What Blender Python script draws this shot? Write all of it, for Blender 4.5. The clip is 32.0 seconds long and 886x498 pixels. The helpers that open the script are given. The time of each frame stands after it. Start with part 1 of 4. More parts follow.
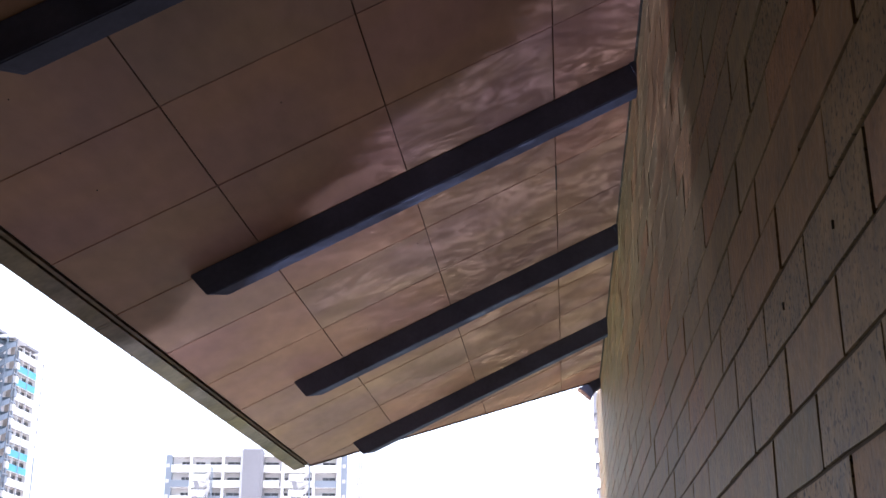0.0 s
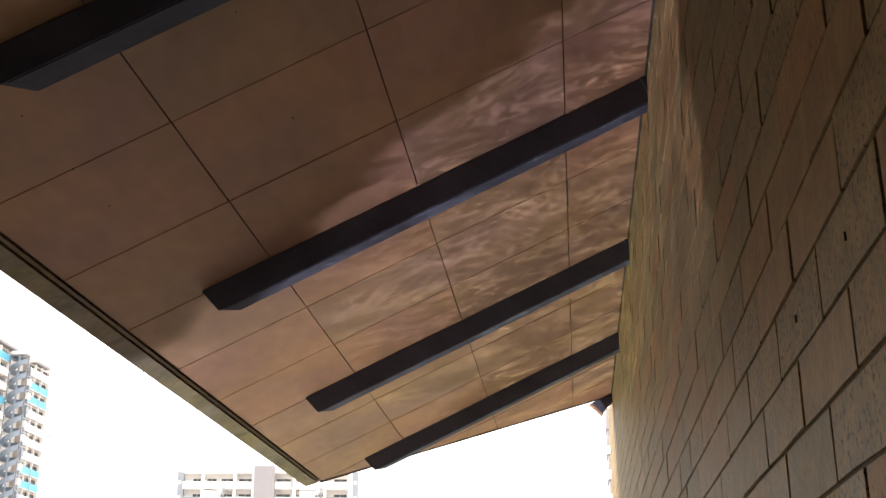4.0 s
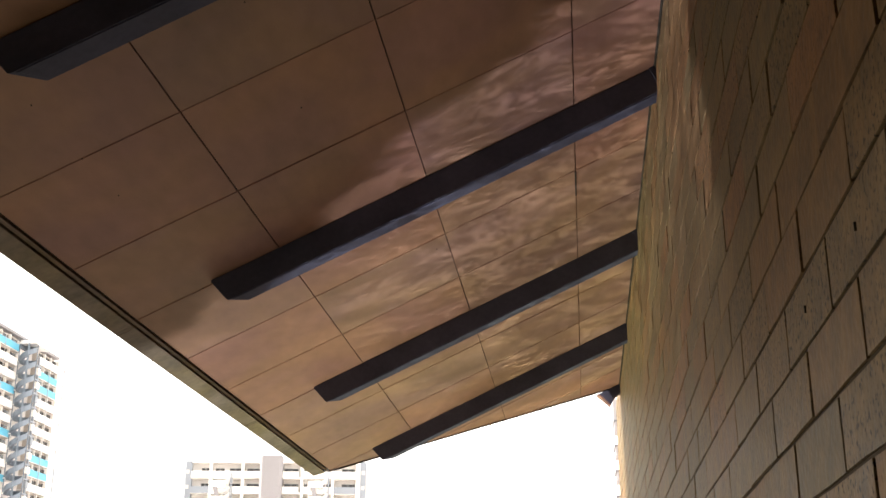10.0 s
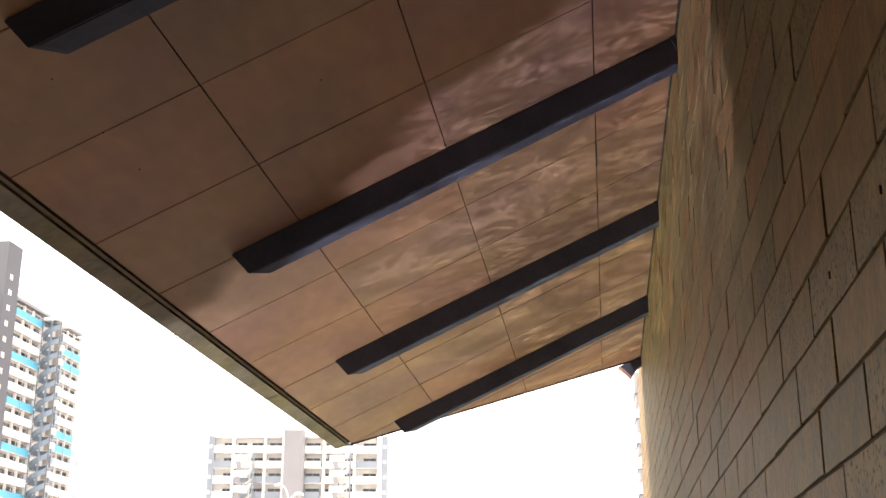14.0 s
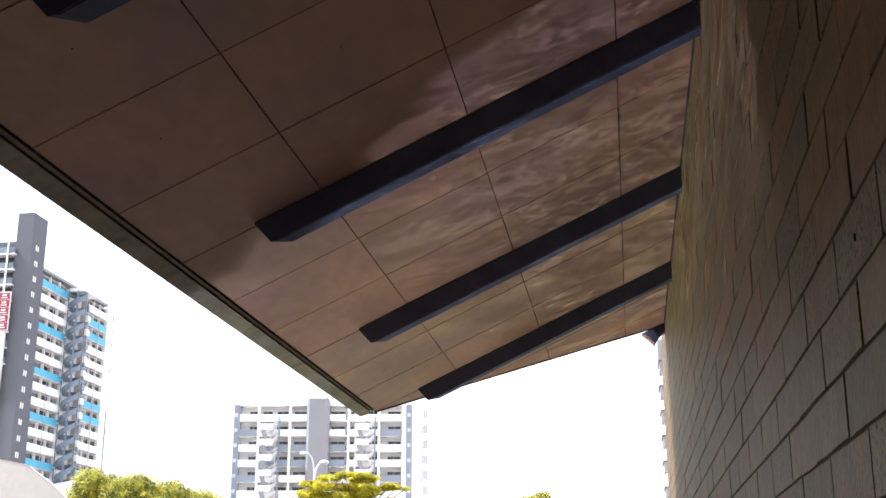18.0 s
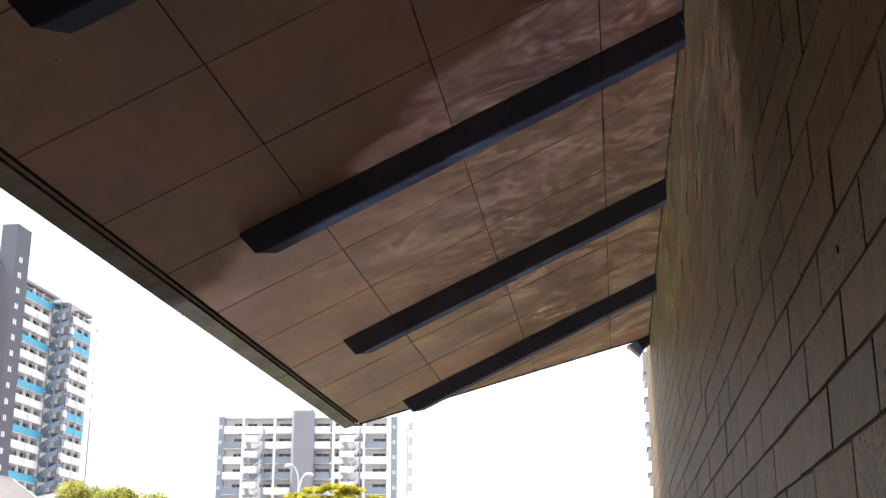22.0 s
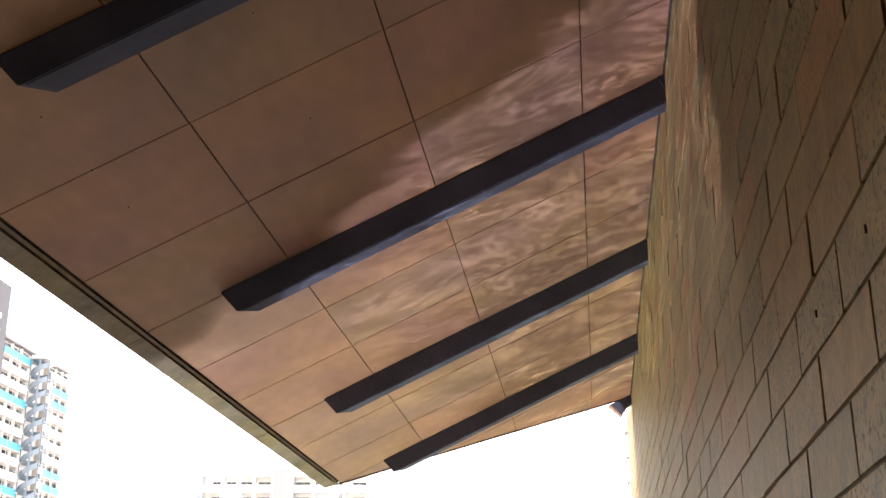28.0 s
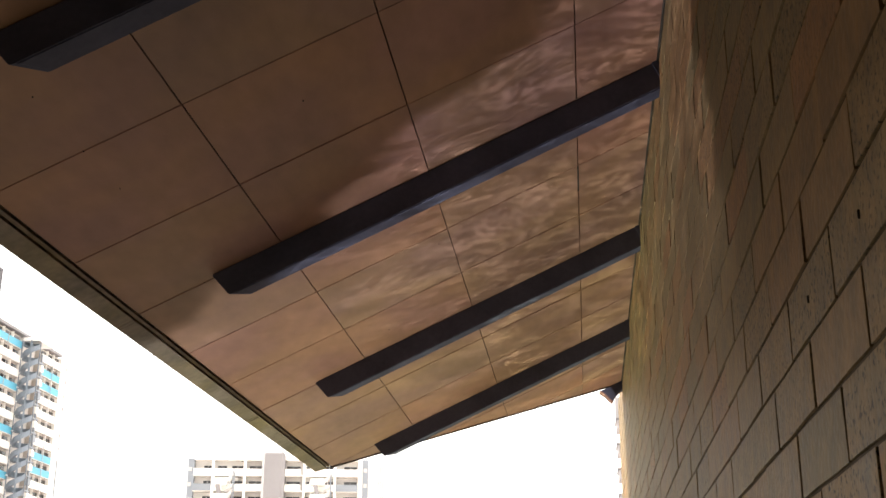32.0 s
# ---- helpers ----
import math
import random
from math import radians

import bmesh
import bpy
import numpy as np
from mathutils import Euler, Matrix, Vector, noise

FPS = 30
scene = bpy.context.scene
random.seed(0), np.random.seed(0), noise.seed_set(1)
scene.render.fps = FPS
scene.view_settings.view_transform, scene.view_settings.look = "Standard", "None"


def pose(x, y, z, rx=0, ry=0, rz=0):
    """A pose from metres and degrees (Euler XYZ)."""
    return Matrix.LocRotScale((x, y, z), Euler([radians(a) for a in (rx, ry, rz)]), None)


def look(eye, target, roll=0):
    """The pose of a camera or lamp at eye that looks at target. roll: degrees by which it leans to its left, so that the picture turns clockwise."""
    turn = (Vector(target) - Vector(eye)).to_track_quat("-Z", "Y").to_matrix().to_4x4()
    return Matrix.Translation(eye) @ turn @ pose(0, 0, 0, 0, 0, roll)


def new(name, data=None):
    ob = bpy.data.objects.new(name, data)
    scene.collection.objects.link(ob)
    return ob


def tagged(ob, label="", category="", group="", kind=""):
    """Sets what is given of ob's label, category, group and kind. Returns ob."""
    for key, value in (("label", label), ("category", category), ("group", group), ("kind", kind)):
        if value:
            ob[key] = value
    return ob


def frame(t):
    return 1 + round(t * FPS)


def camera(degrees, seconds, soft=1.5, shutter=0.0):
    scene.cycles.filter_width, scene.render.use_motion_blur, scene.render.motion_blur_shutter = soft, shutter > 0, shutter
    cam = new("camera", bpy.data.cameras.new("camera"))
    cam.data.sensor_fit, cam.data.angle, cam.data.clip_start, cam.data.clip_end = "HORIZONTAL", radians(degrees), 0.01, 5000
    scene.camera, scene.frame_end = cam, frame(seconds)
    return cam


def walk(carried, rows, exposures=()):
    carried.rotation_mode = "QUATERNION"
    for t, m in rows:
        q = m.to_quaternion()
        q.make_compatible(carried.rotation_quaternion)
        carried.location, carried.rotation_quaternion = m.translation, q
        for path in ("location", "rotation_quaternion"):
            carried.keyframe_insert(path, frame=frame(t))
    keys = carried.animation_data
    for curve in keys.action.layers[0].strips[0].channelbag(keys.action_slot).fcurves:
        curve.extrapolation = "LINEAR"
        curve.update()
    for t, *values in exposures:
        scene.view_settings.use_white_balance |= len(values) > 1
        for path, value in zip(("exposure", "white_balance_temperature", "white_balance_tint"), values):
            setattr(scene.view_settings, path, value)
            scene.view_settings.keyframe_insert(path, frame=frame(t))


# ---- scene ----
cam = camera(40.4, 32.0)


def stand(x, y, z, yaw, pitch, roll):
    """The camera's pose from its place, heading, tilt and lean."""
    return pose(x, y, z, 90 + pitch, 0, yaw) @ pose(0, 0, 0, 0, 0, roll)


PATH = [
    (0, 0.0035, -0.0087, 1.6122, 5.556, 18.997, -0.160),
    (0.5, 0.0024, -0.0133, 1.6104, 5.526, 19.364, 0.056),
    (1, 0.0034, -0.0121, 1.6114, 5.506, 19.595, 0.151),
    (1.5, 0.0031, -0.0110, 1.6113, 5.495, 19.701, 0.108),
    (2, 0.0016, -0.0139, 1.6106, 5.492, 19.482, -0.214),
    (2.5, 0.0025, -0.0097, 1.6098, 5.655, 19.582, -0.340),
    (3, 0.0033, -0.0099, 1.6105, 5.898, 19.650, -0.412),
    (3.5, 0.0027, -0.0097, 1.6098, 6.002, 19.792, -0.269),
    (5.5, 0.0035, -0.0067, 1.6092, 6.293, 19.509, 0.155),
    (6, 0.0030, -0.0094, 1.6083, 6.288, 19.446, 0.126),
    (6.5, 0.0035, -0.0073, 1.6094, 6.326, 19.392, 0.119),
    (7, 0.0026, -0.0105, 1.6094, 6.349, 19.386, -0.009),
    (7.5, 0.0028, -0.0085, 1.6097, 6.364, 19.420, -0.312),
    (8, 0.0040, -0.0072, 1.6100, 6.421, 19.465, -0.025),
    (8.5, 0.0025, -0.0092, 1.6092, 6.398, 19.472, -0.027),
    (9, 0.0016, -0.0095, 1.6073, 6.428, 19.472, 0.293),
    (9.5, 0.0021, -0.0097, 1.6076, 6.467, 19.433, 0.354),
    (10, 0.0020, -0.0091, 1.6084, 6.510, 19.311, 0.138),
    (10.5, 0.0029, -0.0063, 1.6070, 6.571, 19.188, 0.033),
    (11, 0.0019, -0.0065, 1.6060, 6.605, 19.084, -0.042),
    (11.5, 0.0014, -0.0083, 1.6049, 6.664, 19.005, -0.047),
    (12, 0.0025, -0.0059, 1.6059, 6.740, 18.878, 0.017),
    (12.5, 0.0028, -0.0037, 1.6061, 6.839, 18.735, 0.081),
    (13, 0.0011, -0.0063, 1.6053, 6.920, 18.600, -0.147),
    (13.5, 0.0009, -0.0045, 1.6056, 7.342, 18.484, -0.028),
    (14, -0.0003, -0.0056, 1.6035, 7.503, 18.098, 0.050),
    (14.5, 0.0010, -0.0029, 1.6039, 7.713, 17.836, 0.214),
    (16.5, -0.0004, -0.0038, 1.6021, 8.460, 16.914, 0.033),
    (17, -0.0003, -0.0020, 1.6010, 8.563, 16.812, -0.053),
    (17.5, 0.0001, -0.0015, 1.6007, 8.612, 16.702, -0.046),
    (18, 0.0004, -0.0004, 1.6015, 8.634, 16.604, -0.042),
    (18.5, 0.0003, -0.0007, 1.6010, 8.505, 16.578, -0.038),
    (19, -0.0000, 0.0000, 1.6000, 8.455, 16.543, 0.072),
    (19.5, 0.0001, 0.0001, 1.6002, 8.381, 16.502, 0.042),
    (20, 0.0002, -0.0003, 1.5997, 8.334, 16.478, -0.012),
    (20.5, 0.0008, -0.0000, 1.6002, 8.301, 16.464, 0.023),
    (21, 0.0009, 0.0007, 1.5992, 8.139, 16.547, 0.095),
    (21.5, 0.0013, -0.0001, 1.6001, 8.017, 16.820, -0.075),
    (22, 0.0014, 0.0010, 1.6018, 7.909, 17.162, -0.172),
    (22.5, 0.0019, 0.0015, 1.6037, 7.809, 17.460, -0.338),
    (23, 0.0019, -0.0022, 1.6031, 7.721, 17.822, -0.166),
    (23.5, 0.0031, 0.0003, 1.6041, 7.521, 18.182, -0.130),
    (24, 0.0034, -0.0018, 1.6049, 7.417, 18.885, -0.186),
    (24.5, 0.0032, -0.0024, 1.6045, 7.372, 19.227, -0.100),
    (25, 0.0037, -0.0023, 1.6050, 7.326, 19.704, -0.247),
    (25.5, 0.0035, -0.0042, 1.6045, 7.278, 19.959, -0.304),
    (27.5, 0.0026, -0.0062, 1.6046, 7.062, 19.805, -0.069),
    (28, 0.0025, -0.0058, 1.6037, 7.015, 19.902, -0.043),
    (28.5, 0.0022, -0.0039, 1.6038, 6.956, 19.933, -0.049),
    (29, 0.0028, -0.0029, 1.6047, 6.917, 19.801, -0.192),
    (29.5, 0.0027, -0.0042, 1.6042, 6.908, 19.684, -0.006),
    (30, 0.0025, -0.0040, 1.6027, 6.830, 19.603, 0.070),
    (30.5, 0.0024, -0.0020, 1.6036, 6.773, 19.500, 0.098),
    (31, 0.0021, -0.0026, 1.6025, 6.739, 19.438, 0.236),
    (31.5, 0.0020, -0.0023, 1.6024, 6.696, 19.310, 0.229),
    (32, 0.0024, -0.0017, 1.6022, 6.638, 19.215, 0.279),
] # seconds, place in metres, yaw, pitch, roll in degrees
EXPOSURES = [                     # seconds, stops, kelvin, tint
    (0.0, 2.30, 5450, 18), (0.5, 2.35, 6000, 14), (1.0, 2.37, 6500, 12), (2.0, 2.53, 6750, 11), (3.5, 2.56, 6800, 11), (6.0, 2.58, 6950, 11),
    (9.0, 2.57, 7100, 11), (11.0, 2.56, 7050, 11), (14.0, 2.61, 6850, 11), (14.5, 2.57, 6750, 11), (16.5, 1.85, 6250, 11), (17.0, 1.87, 6000, 11),
    (17.5, 1.93, 5950, 11), (18.0, 1.99, 5800, 11), (19.0, 2.05, 5700, 11), (20.0, 1.91, 5650, 11), (21.0, 1.89, 5750, 11), (22.0, 1.89, 5850, 11),
    (23.0, 1.91, 5900, 11), (24.0, 1.97, 6100, 11), (25.0, 2.40, 6350, 11), (25.5, 2.58, 6500, 11), (27.5, 3.16, 6680, 11), (28.0, 3.10, 6680, 11),
    (29.0, 2.76, 6850, 11), (30.0, 2.41, 7100, 11), (32.0, 2.43, 7100, 11),
]
walk(cam, [(row[0], stand(*row[1:])) for row in PATH], EXPOSURES)

# ---- plan: the eave runs along y, the brick wall faces -x ----
UNIT = 0.22                       # the camera's distance from the brick wall
EYE = 1.6                         # its height over the paving
WALL_X = UNIT
SLOPE = radians(25.4)             # fall of the soffit away from the wall
TOP_Z = EYE + 6.3905 * UNIT       # where the soffit meets the wall
WALL_Y0, WALL_Y1 = -0.55, 31.6 * UNIT
DOWN = Vector((-math.cos(SLOPE), 0, -math.sin(SLOPE)))
OUT = Vector((-math.sin(SLOPE), 0, math.cos(SLOPE)))   # up through the roof


def under(s, y, n=0.0):
    """A place on the soffit: s metres down the slope from the wall, at y, n metres above its face."""
    return Vector((WALL_X, y, TOP_Z)) + DOWN * s + OUT * n


# ---- light ----
SUN_TO = Vector((0.95, 0.15, -1.256)).normalized()
world = bpy.data.worlds.new("sky")
scene.world = world
world.use_nodes = True
wn = world.node_tree
wn.nodes.clear()
sky = wn.nodes.new("ShaderNodeTexSky")
sky.sky_type = "NISHITA"
sky.sun_disc = False
sky.sun_elevation = math.asin(-SUN_TO.z)
sky.sun_rotation = math.atan2(-SUN_TO.x, -SUN_TO.y)
sky.air_density, sky.dust_density, sky.ozone_density = 1.0, 3.0, 1.0
back = wn.nodes.new("ShaderNodeBackground")
back.inputs["Strength"].default_value = 0.15
wout = wn.nodes.new("ShaderNodeOutputWorld")
haze = wn.nodes.new("ShaderNodeMixRGB")      # thin white haze over the whole sky
haze.inputs[0].default_value = 0.8
haze.inputs[2].default_value = (3.30, 3.18, 3.02, 1)
wn.links.new(sky.outputs[0], haze.inputs[1])
wn.links.new(haze.outputs[0], back.inputs[0])
wn.links.new(back.outputs[0], wout.inputs[0])

sun_data = bpy.data.lights.new("sun", "SUN")
sun_data.energy, sun_data.angle, sun_data.color = 2.2, radians(0.53), (1.0, 0.98, 0.95)
sun = new("sun", sun_data)
sun.matrix_world = look((-30, -10, 45), Vector((-30, -10, 45)) + SUN_TO)


def pond_glint():
    """Area lamp standing in for sunlight off the rippled pond: a parallel beam near the mirrored sun's way, cut off by
    the pond's bank, its ripples drawn into the lamp's strength.
    """
    way = Vector((SUN_TO.x, SUN_TO.y - 0.11, -SUN_TO.z)).normalized()    # turned from the mirrored sun's way so the rafters' near sides stay dark
    bank = Vector((0.568, 0.712, -0.413)).normalized()
    bank = (bank - way * bank.dot(way)).normalized()
    along = bank.cross(way).normalized()
    mid = Vector((-1.25, 2.0, 0.25))
    base = Vector((-2.17 * UNIT, 11.25 * UNIT, EYE + 4.89 * UNIT))
    base -= bank * 0.25
    reach, length = 5.4, 7.0
    a0 = (Vector((-0.4, 4.2, 2.3)) - base).dot(along)
    centre = base + bank * (reach / 2) + along * a0
    centre -= way * (centre - mid).dot(way)
    data = bpy.data.lights.new("pond_glint", "AREA")
    data.shape, data.size, data.size_y = "RECTANGLE", length, reach
    data.energy, data.spread, data.color = GLINT, radians(0.2), (0.96, 1.0, 0.90)
    ob = new("pond_glint", data)
    ob.matrix_world = Matrix.Translation(centre) @ Matrix((along, bank, along.cross(bank))).transposed().to_4x4()
    if along.cross(bank).dot(way) > 0:
        ob.matrix_world = Matrix.Translation(centre) @ Matrix((-along, bank, -along.cross(bank))).transposed().to_4x4()
    data.use_nodes = True
    nt = data.node_tree
    emit = nt.nodes["Emission"]
    geo = nt.nodes.new("ShaderNodeNewGeometry")
    size = nt.nodes.new("ShaderNodeVectorMath")
    size.operation = "MULTIPLY"
    size.inputs[1].default_value = (length, reach, 1)
    nt.links.new(geo.outputs["Parametric"], size.inputs[0])
    def add(kind, **values):
        node = nt.nodes.new(kind)
        for key, value in values.items():
            node.inputs[key].default_value = value
        return node

    def calc(kind, a, b):
        node = nt.nodes.new("ShaderNodeMath")
        node.operation = kind
        for i, v in enumerate((a, b)):
            if isinstance(v, (int, float)):
                node.inputs[i].default_value = v
            else:
                nt.links.new(v, node.inputs[i])
        return node.outputs[0]

    # the ripples are laid out in metres on the soffit that the beam meets
    ax, ay = ob.matrix_world.col[0].to_3d(), ob.matrix_world.col[1].to_3d()
    low = centre - ax * length / 2 - ay * reach / 2 - under(0, 0)
    met = nt.nodes.new("ShaderNodeCombineXYZ")
    for slot, axis in ((0, DOWN), (1, Vector((0, 1, 0)))):
        key = axis - OUT * (way.dot(axis) / way.dot(OUT))
        dot = nt.nodes.new("ShaderNodeVectorMath")
        dot.operation = "DOT_PRODUCT"
        nt.links.new(size.outputs[0], dot.inputs[0])
        dot.inputs[1].default_value = (ax.dot(key), ay.dot(key), 0)
        nt.links.new(calc("ADD", dot.outputs["Value"], low.dot(key)), met.inputs[slot])
    turn = add("ShaderNodeMapping", Rotation=(0, 0, radians(RIPPLE_TURN)), Scale=(1.55, 0.85, 1.0))
    turn.vector_type = "TEXTURE"
    nt.links.new(met.outputs[0], turn.inputs["Vector"])
    swell = add("ShaderNodeTexNoise", Scale=3.2, Detail=2.0)
    nt.links.new(turn.outputs[0], swell.inputs["Vector"])
    bend = nt.nodes.new("ShaderNodeMixRGB")
    bend.blend_type = "LINEAR_LIGHT"
    bend.inputs[0].default_value = 0.16
    nt.links.new(turn.outputs[0], bend.inputs[1])
    nt.links.new(swell.outputs["Color"], bend.inputs[2])
    total = 0.58
    # ripple contrast in the lamp falls from the wall to the eave's edge
    split_s = add("ShaderNodeSeparateXYZ")
    nt.links.new(met.outputs[0], split_s.inputs[0])
    ripple_contrast = add("ShaderNodeMapRange")
    ripple_contrast.inputs["From Min"].default_value, ripple_contrast.inputs["From Max"].default_value = 2.6 * UNIT, 5.4 * UNIT
    ripple_contrast.inputs["To Min"].default_value, ripple_contrast.inputs["To Max"].default_value = 1.25, 0.5
    nt.links.new(split_s.outputs["X"], ripple_contrast.inputs["Value"])
    patch = add("ShaderNodeMapRange")
    patch.inputs["From Min"].default_value, patch.inputs["From Max"].default_value = 0.42, 0.64
    patch.inputs["To Min"].default_value, patch.inputs["To Max"].default_value = 0.5, 1.5
    spread = add("ShaderNodeTexNoise", Scale=6.0, Detail=2.0)
    nt.links.new(turn.outputs[0], spread.inputs["Vector"])
    nt.links.new(spread.outputs["Fac"], patch.inputs["Value"])
    for scale, sharp, gain in ((7.0, 14.0, 0.40), (19.0, 22.0, 0.90), (42.0, 18.0, 1.25)):
        fine = add("ShaderNodeTexNoise", Scale=scale, Detail=1.0, Roughness=0.4)
        nt.links.new(bend.outputs[0], fine.inputs["Vector"])
        off = calc("ABSOLUTE", calc("SUBTRACT", fine.outputs["Fac"], 0.5), 0.0)
        line = calc("DIVIDE", 1.0, calc("ADD", 1.0, calc("POWER", calc("MULTIPLY", off, sharp * 2.4), 2.0)))
        ridge = calc("MULTIPLY", calc("MULTIPLY", line, gain), patch.outputs[0])
        total = calc("ADD", calc("ADD", calc("MULTIPLY", ridge, ripple_contrast.outputs[0]), calc("MULTIPLY", calc("SUBTRACT", 1.0, ripple_contrast.outputs[0]), gain * 0.42)), total)
    # rings spreading over the pond from one spot
    away = nt.nodes.new("ShaderNodeVectorMath")
    away.operation = "DISTANCE"
    nt.links.new(met.outputs[0], away.inputs[0])
    away.inputs[1].default_value = (2.7 * UNIT, 15.4 * UNIT, 0)
    flat = calc("ADD", away.outputs["Value"], calc("MULTIPLY", swell.outputs["Fac"], 0.12))
    ring = calc("POWER", calc("ABSOLUTE", calc("SINE", calc("MULTIPLY", flat, math.pi / 0.055), 0.0), 0.0), 3.0)
    near = add("ShaderNodeMapRange")
    near.inputs["From Min"].default_value, near.inputs["From Max"].default_value = 0.42, 0.12
    nt.links.new(away.outputs["Value"], near.inputs["Value"])
    total = calc("ADD", total, calc("MULTIPLY", calc("MULTIPLY", ring, near.outputs[0]), 0.5))
    broad = calc("ADD", calc("MULTIPLY", swell.outputs["Fac"], 0.7), 0.6)
    total = calc("MULTIPLY", total, broad)
    # the ripples fray the beam where the bank ends it
    split = add("ShaderNodeSeparateXYZ")
    nt.links.new(size.outputs[0], split.inputs[0])
    fray = add("ShaderNodeTexNoise", Scale=5.0, Detail=3.0)
    nt.links.new(turn.outputs[0], fray.inputs["Vector"])
    inward = split.outputs["Y"]
    for s0, s1, step in ((3.1, 4.5, 0.115), (4.9, 5.7, -0.045)):   # shade beside the rafter's end, masked into the lamp's strength
        corner = add("ShaderNodeMapRange")
        corner.interpolation_type = "SMOOTHSTEP"
        corner.inputs["From Min"].default_value, corner.inputs["From Max"].default_value = s0 * UNIT, s1 * UNIT
        corner.inputs["To Max"].default_value = step
        nt.links.new(split_s.outputs["X"], corner.inputs["Value"])
        inward = calc("SUBTRACT", inward, corner.outputs[0])
    edge = add("ShaderNodeMapRange")
    edge.interpolation_type = "SMOOTHSTEP"
    edge.inputs["From Min"].default_value, edge.inputs["From Max"].default_value = 0.205, 0.285
    nt.links.new(calc("ADD", inward, calc("MULTIPLY", calc("SUBTRACT", fray.outputs["Fac"], 0.5), 0.26)), edge.inputs["Value"])
    total = calc("MULTIPLY", total, edge.outputs[0])
    # lamp strength fades in up the wall, set by the bricks' brightness
    ka, kb = (v.z - v.x * way.z / way.x for v in (ax, ay))
    z0 = centre.z + (WALL_X - centre.x) * way.z / way.x - ka * length / 2 - kb * reach / 2
    height = nt.nodes.new("ShaderNodeVectorMath")
    height.operation = "DOT_PRODUCT"
    nt.links.new(size.outputs[0], height.inputs[0])
    height.inputs[1].default_value = (ka, kb, 0)
    rise = add("ShaderNodeMapRange")
    rise.interpolation_type = "SMOOTHSTEP"
    rise.inputs["From Min"].default_value, rise.inputs["From Max"].default_value = EYE + 0.3 * UNIT, EYE + 4.8 * UNIT
    nt.links.new(calc("ADD", height.outputs["Value"], z0), rise.inputs["Value"])
    total = calc("MULTIPLY", total, rise.outputs[0])
    # lamp colour turns yellower along the eave, set by the boards' tones
    far_tint = nt.nodes.new("ShaderNodeValToRGB")
    far_tint.color_ramp.elements[0].color = (0.88, 0.85, 1.12, 1)
    far_tint.color_ramp.elements[1].color = (1.42, 1.50, 1.17, 1)
    run = add("ShaderNodeMapRange")
    y_of = nt.nodes.new("ShaderNodeVectorMath")
    y_of.operation = "DOT_PRODUCT"
    nt.links.new(size.outputs[0], y_of.inputs[0])
    y_of.inputs[1].default_value = (ax.y, ay.y, 0)
    y_mid = centre.y + way.y / way.x * (-0.6 - centre.x) - ax.y * length / 2 - ay.y * reach / 2
    run.inputs["From Min"].default_value, run.inputs["From Max"].default_value = 2.3 - y_mid, 4.3 - y_mid
    nt.links.new(y_of.outputs["Value"], run.inputs["Value"])
    nt.links.new(run.outputs[0], far_tint.inputs[0])
    nt.links.new(far_tint.outputs[0], emit.inputs["Color"])
    nt.links.new(total, emit.inputs["Strength"])
    return ob


GLINT, RIPPLE_TURN = 15.6, -35.0
pond_glint()

# ---- materials ----


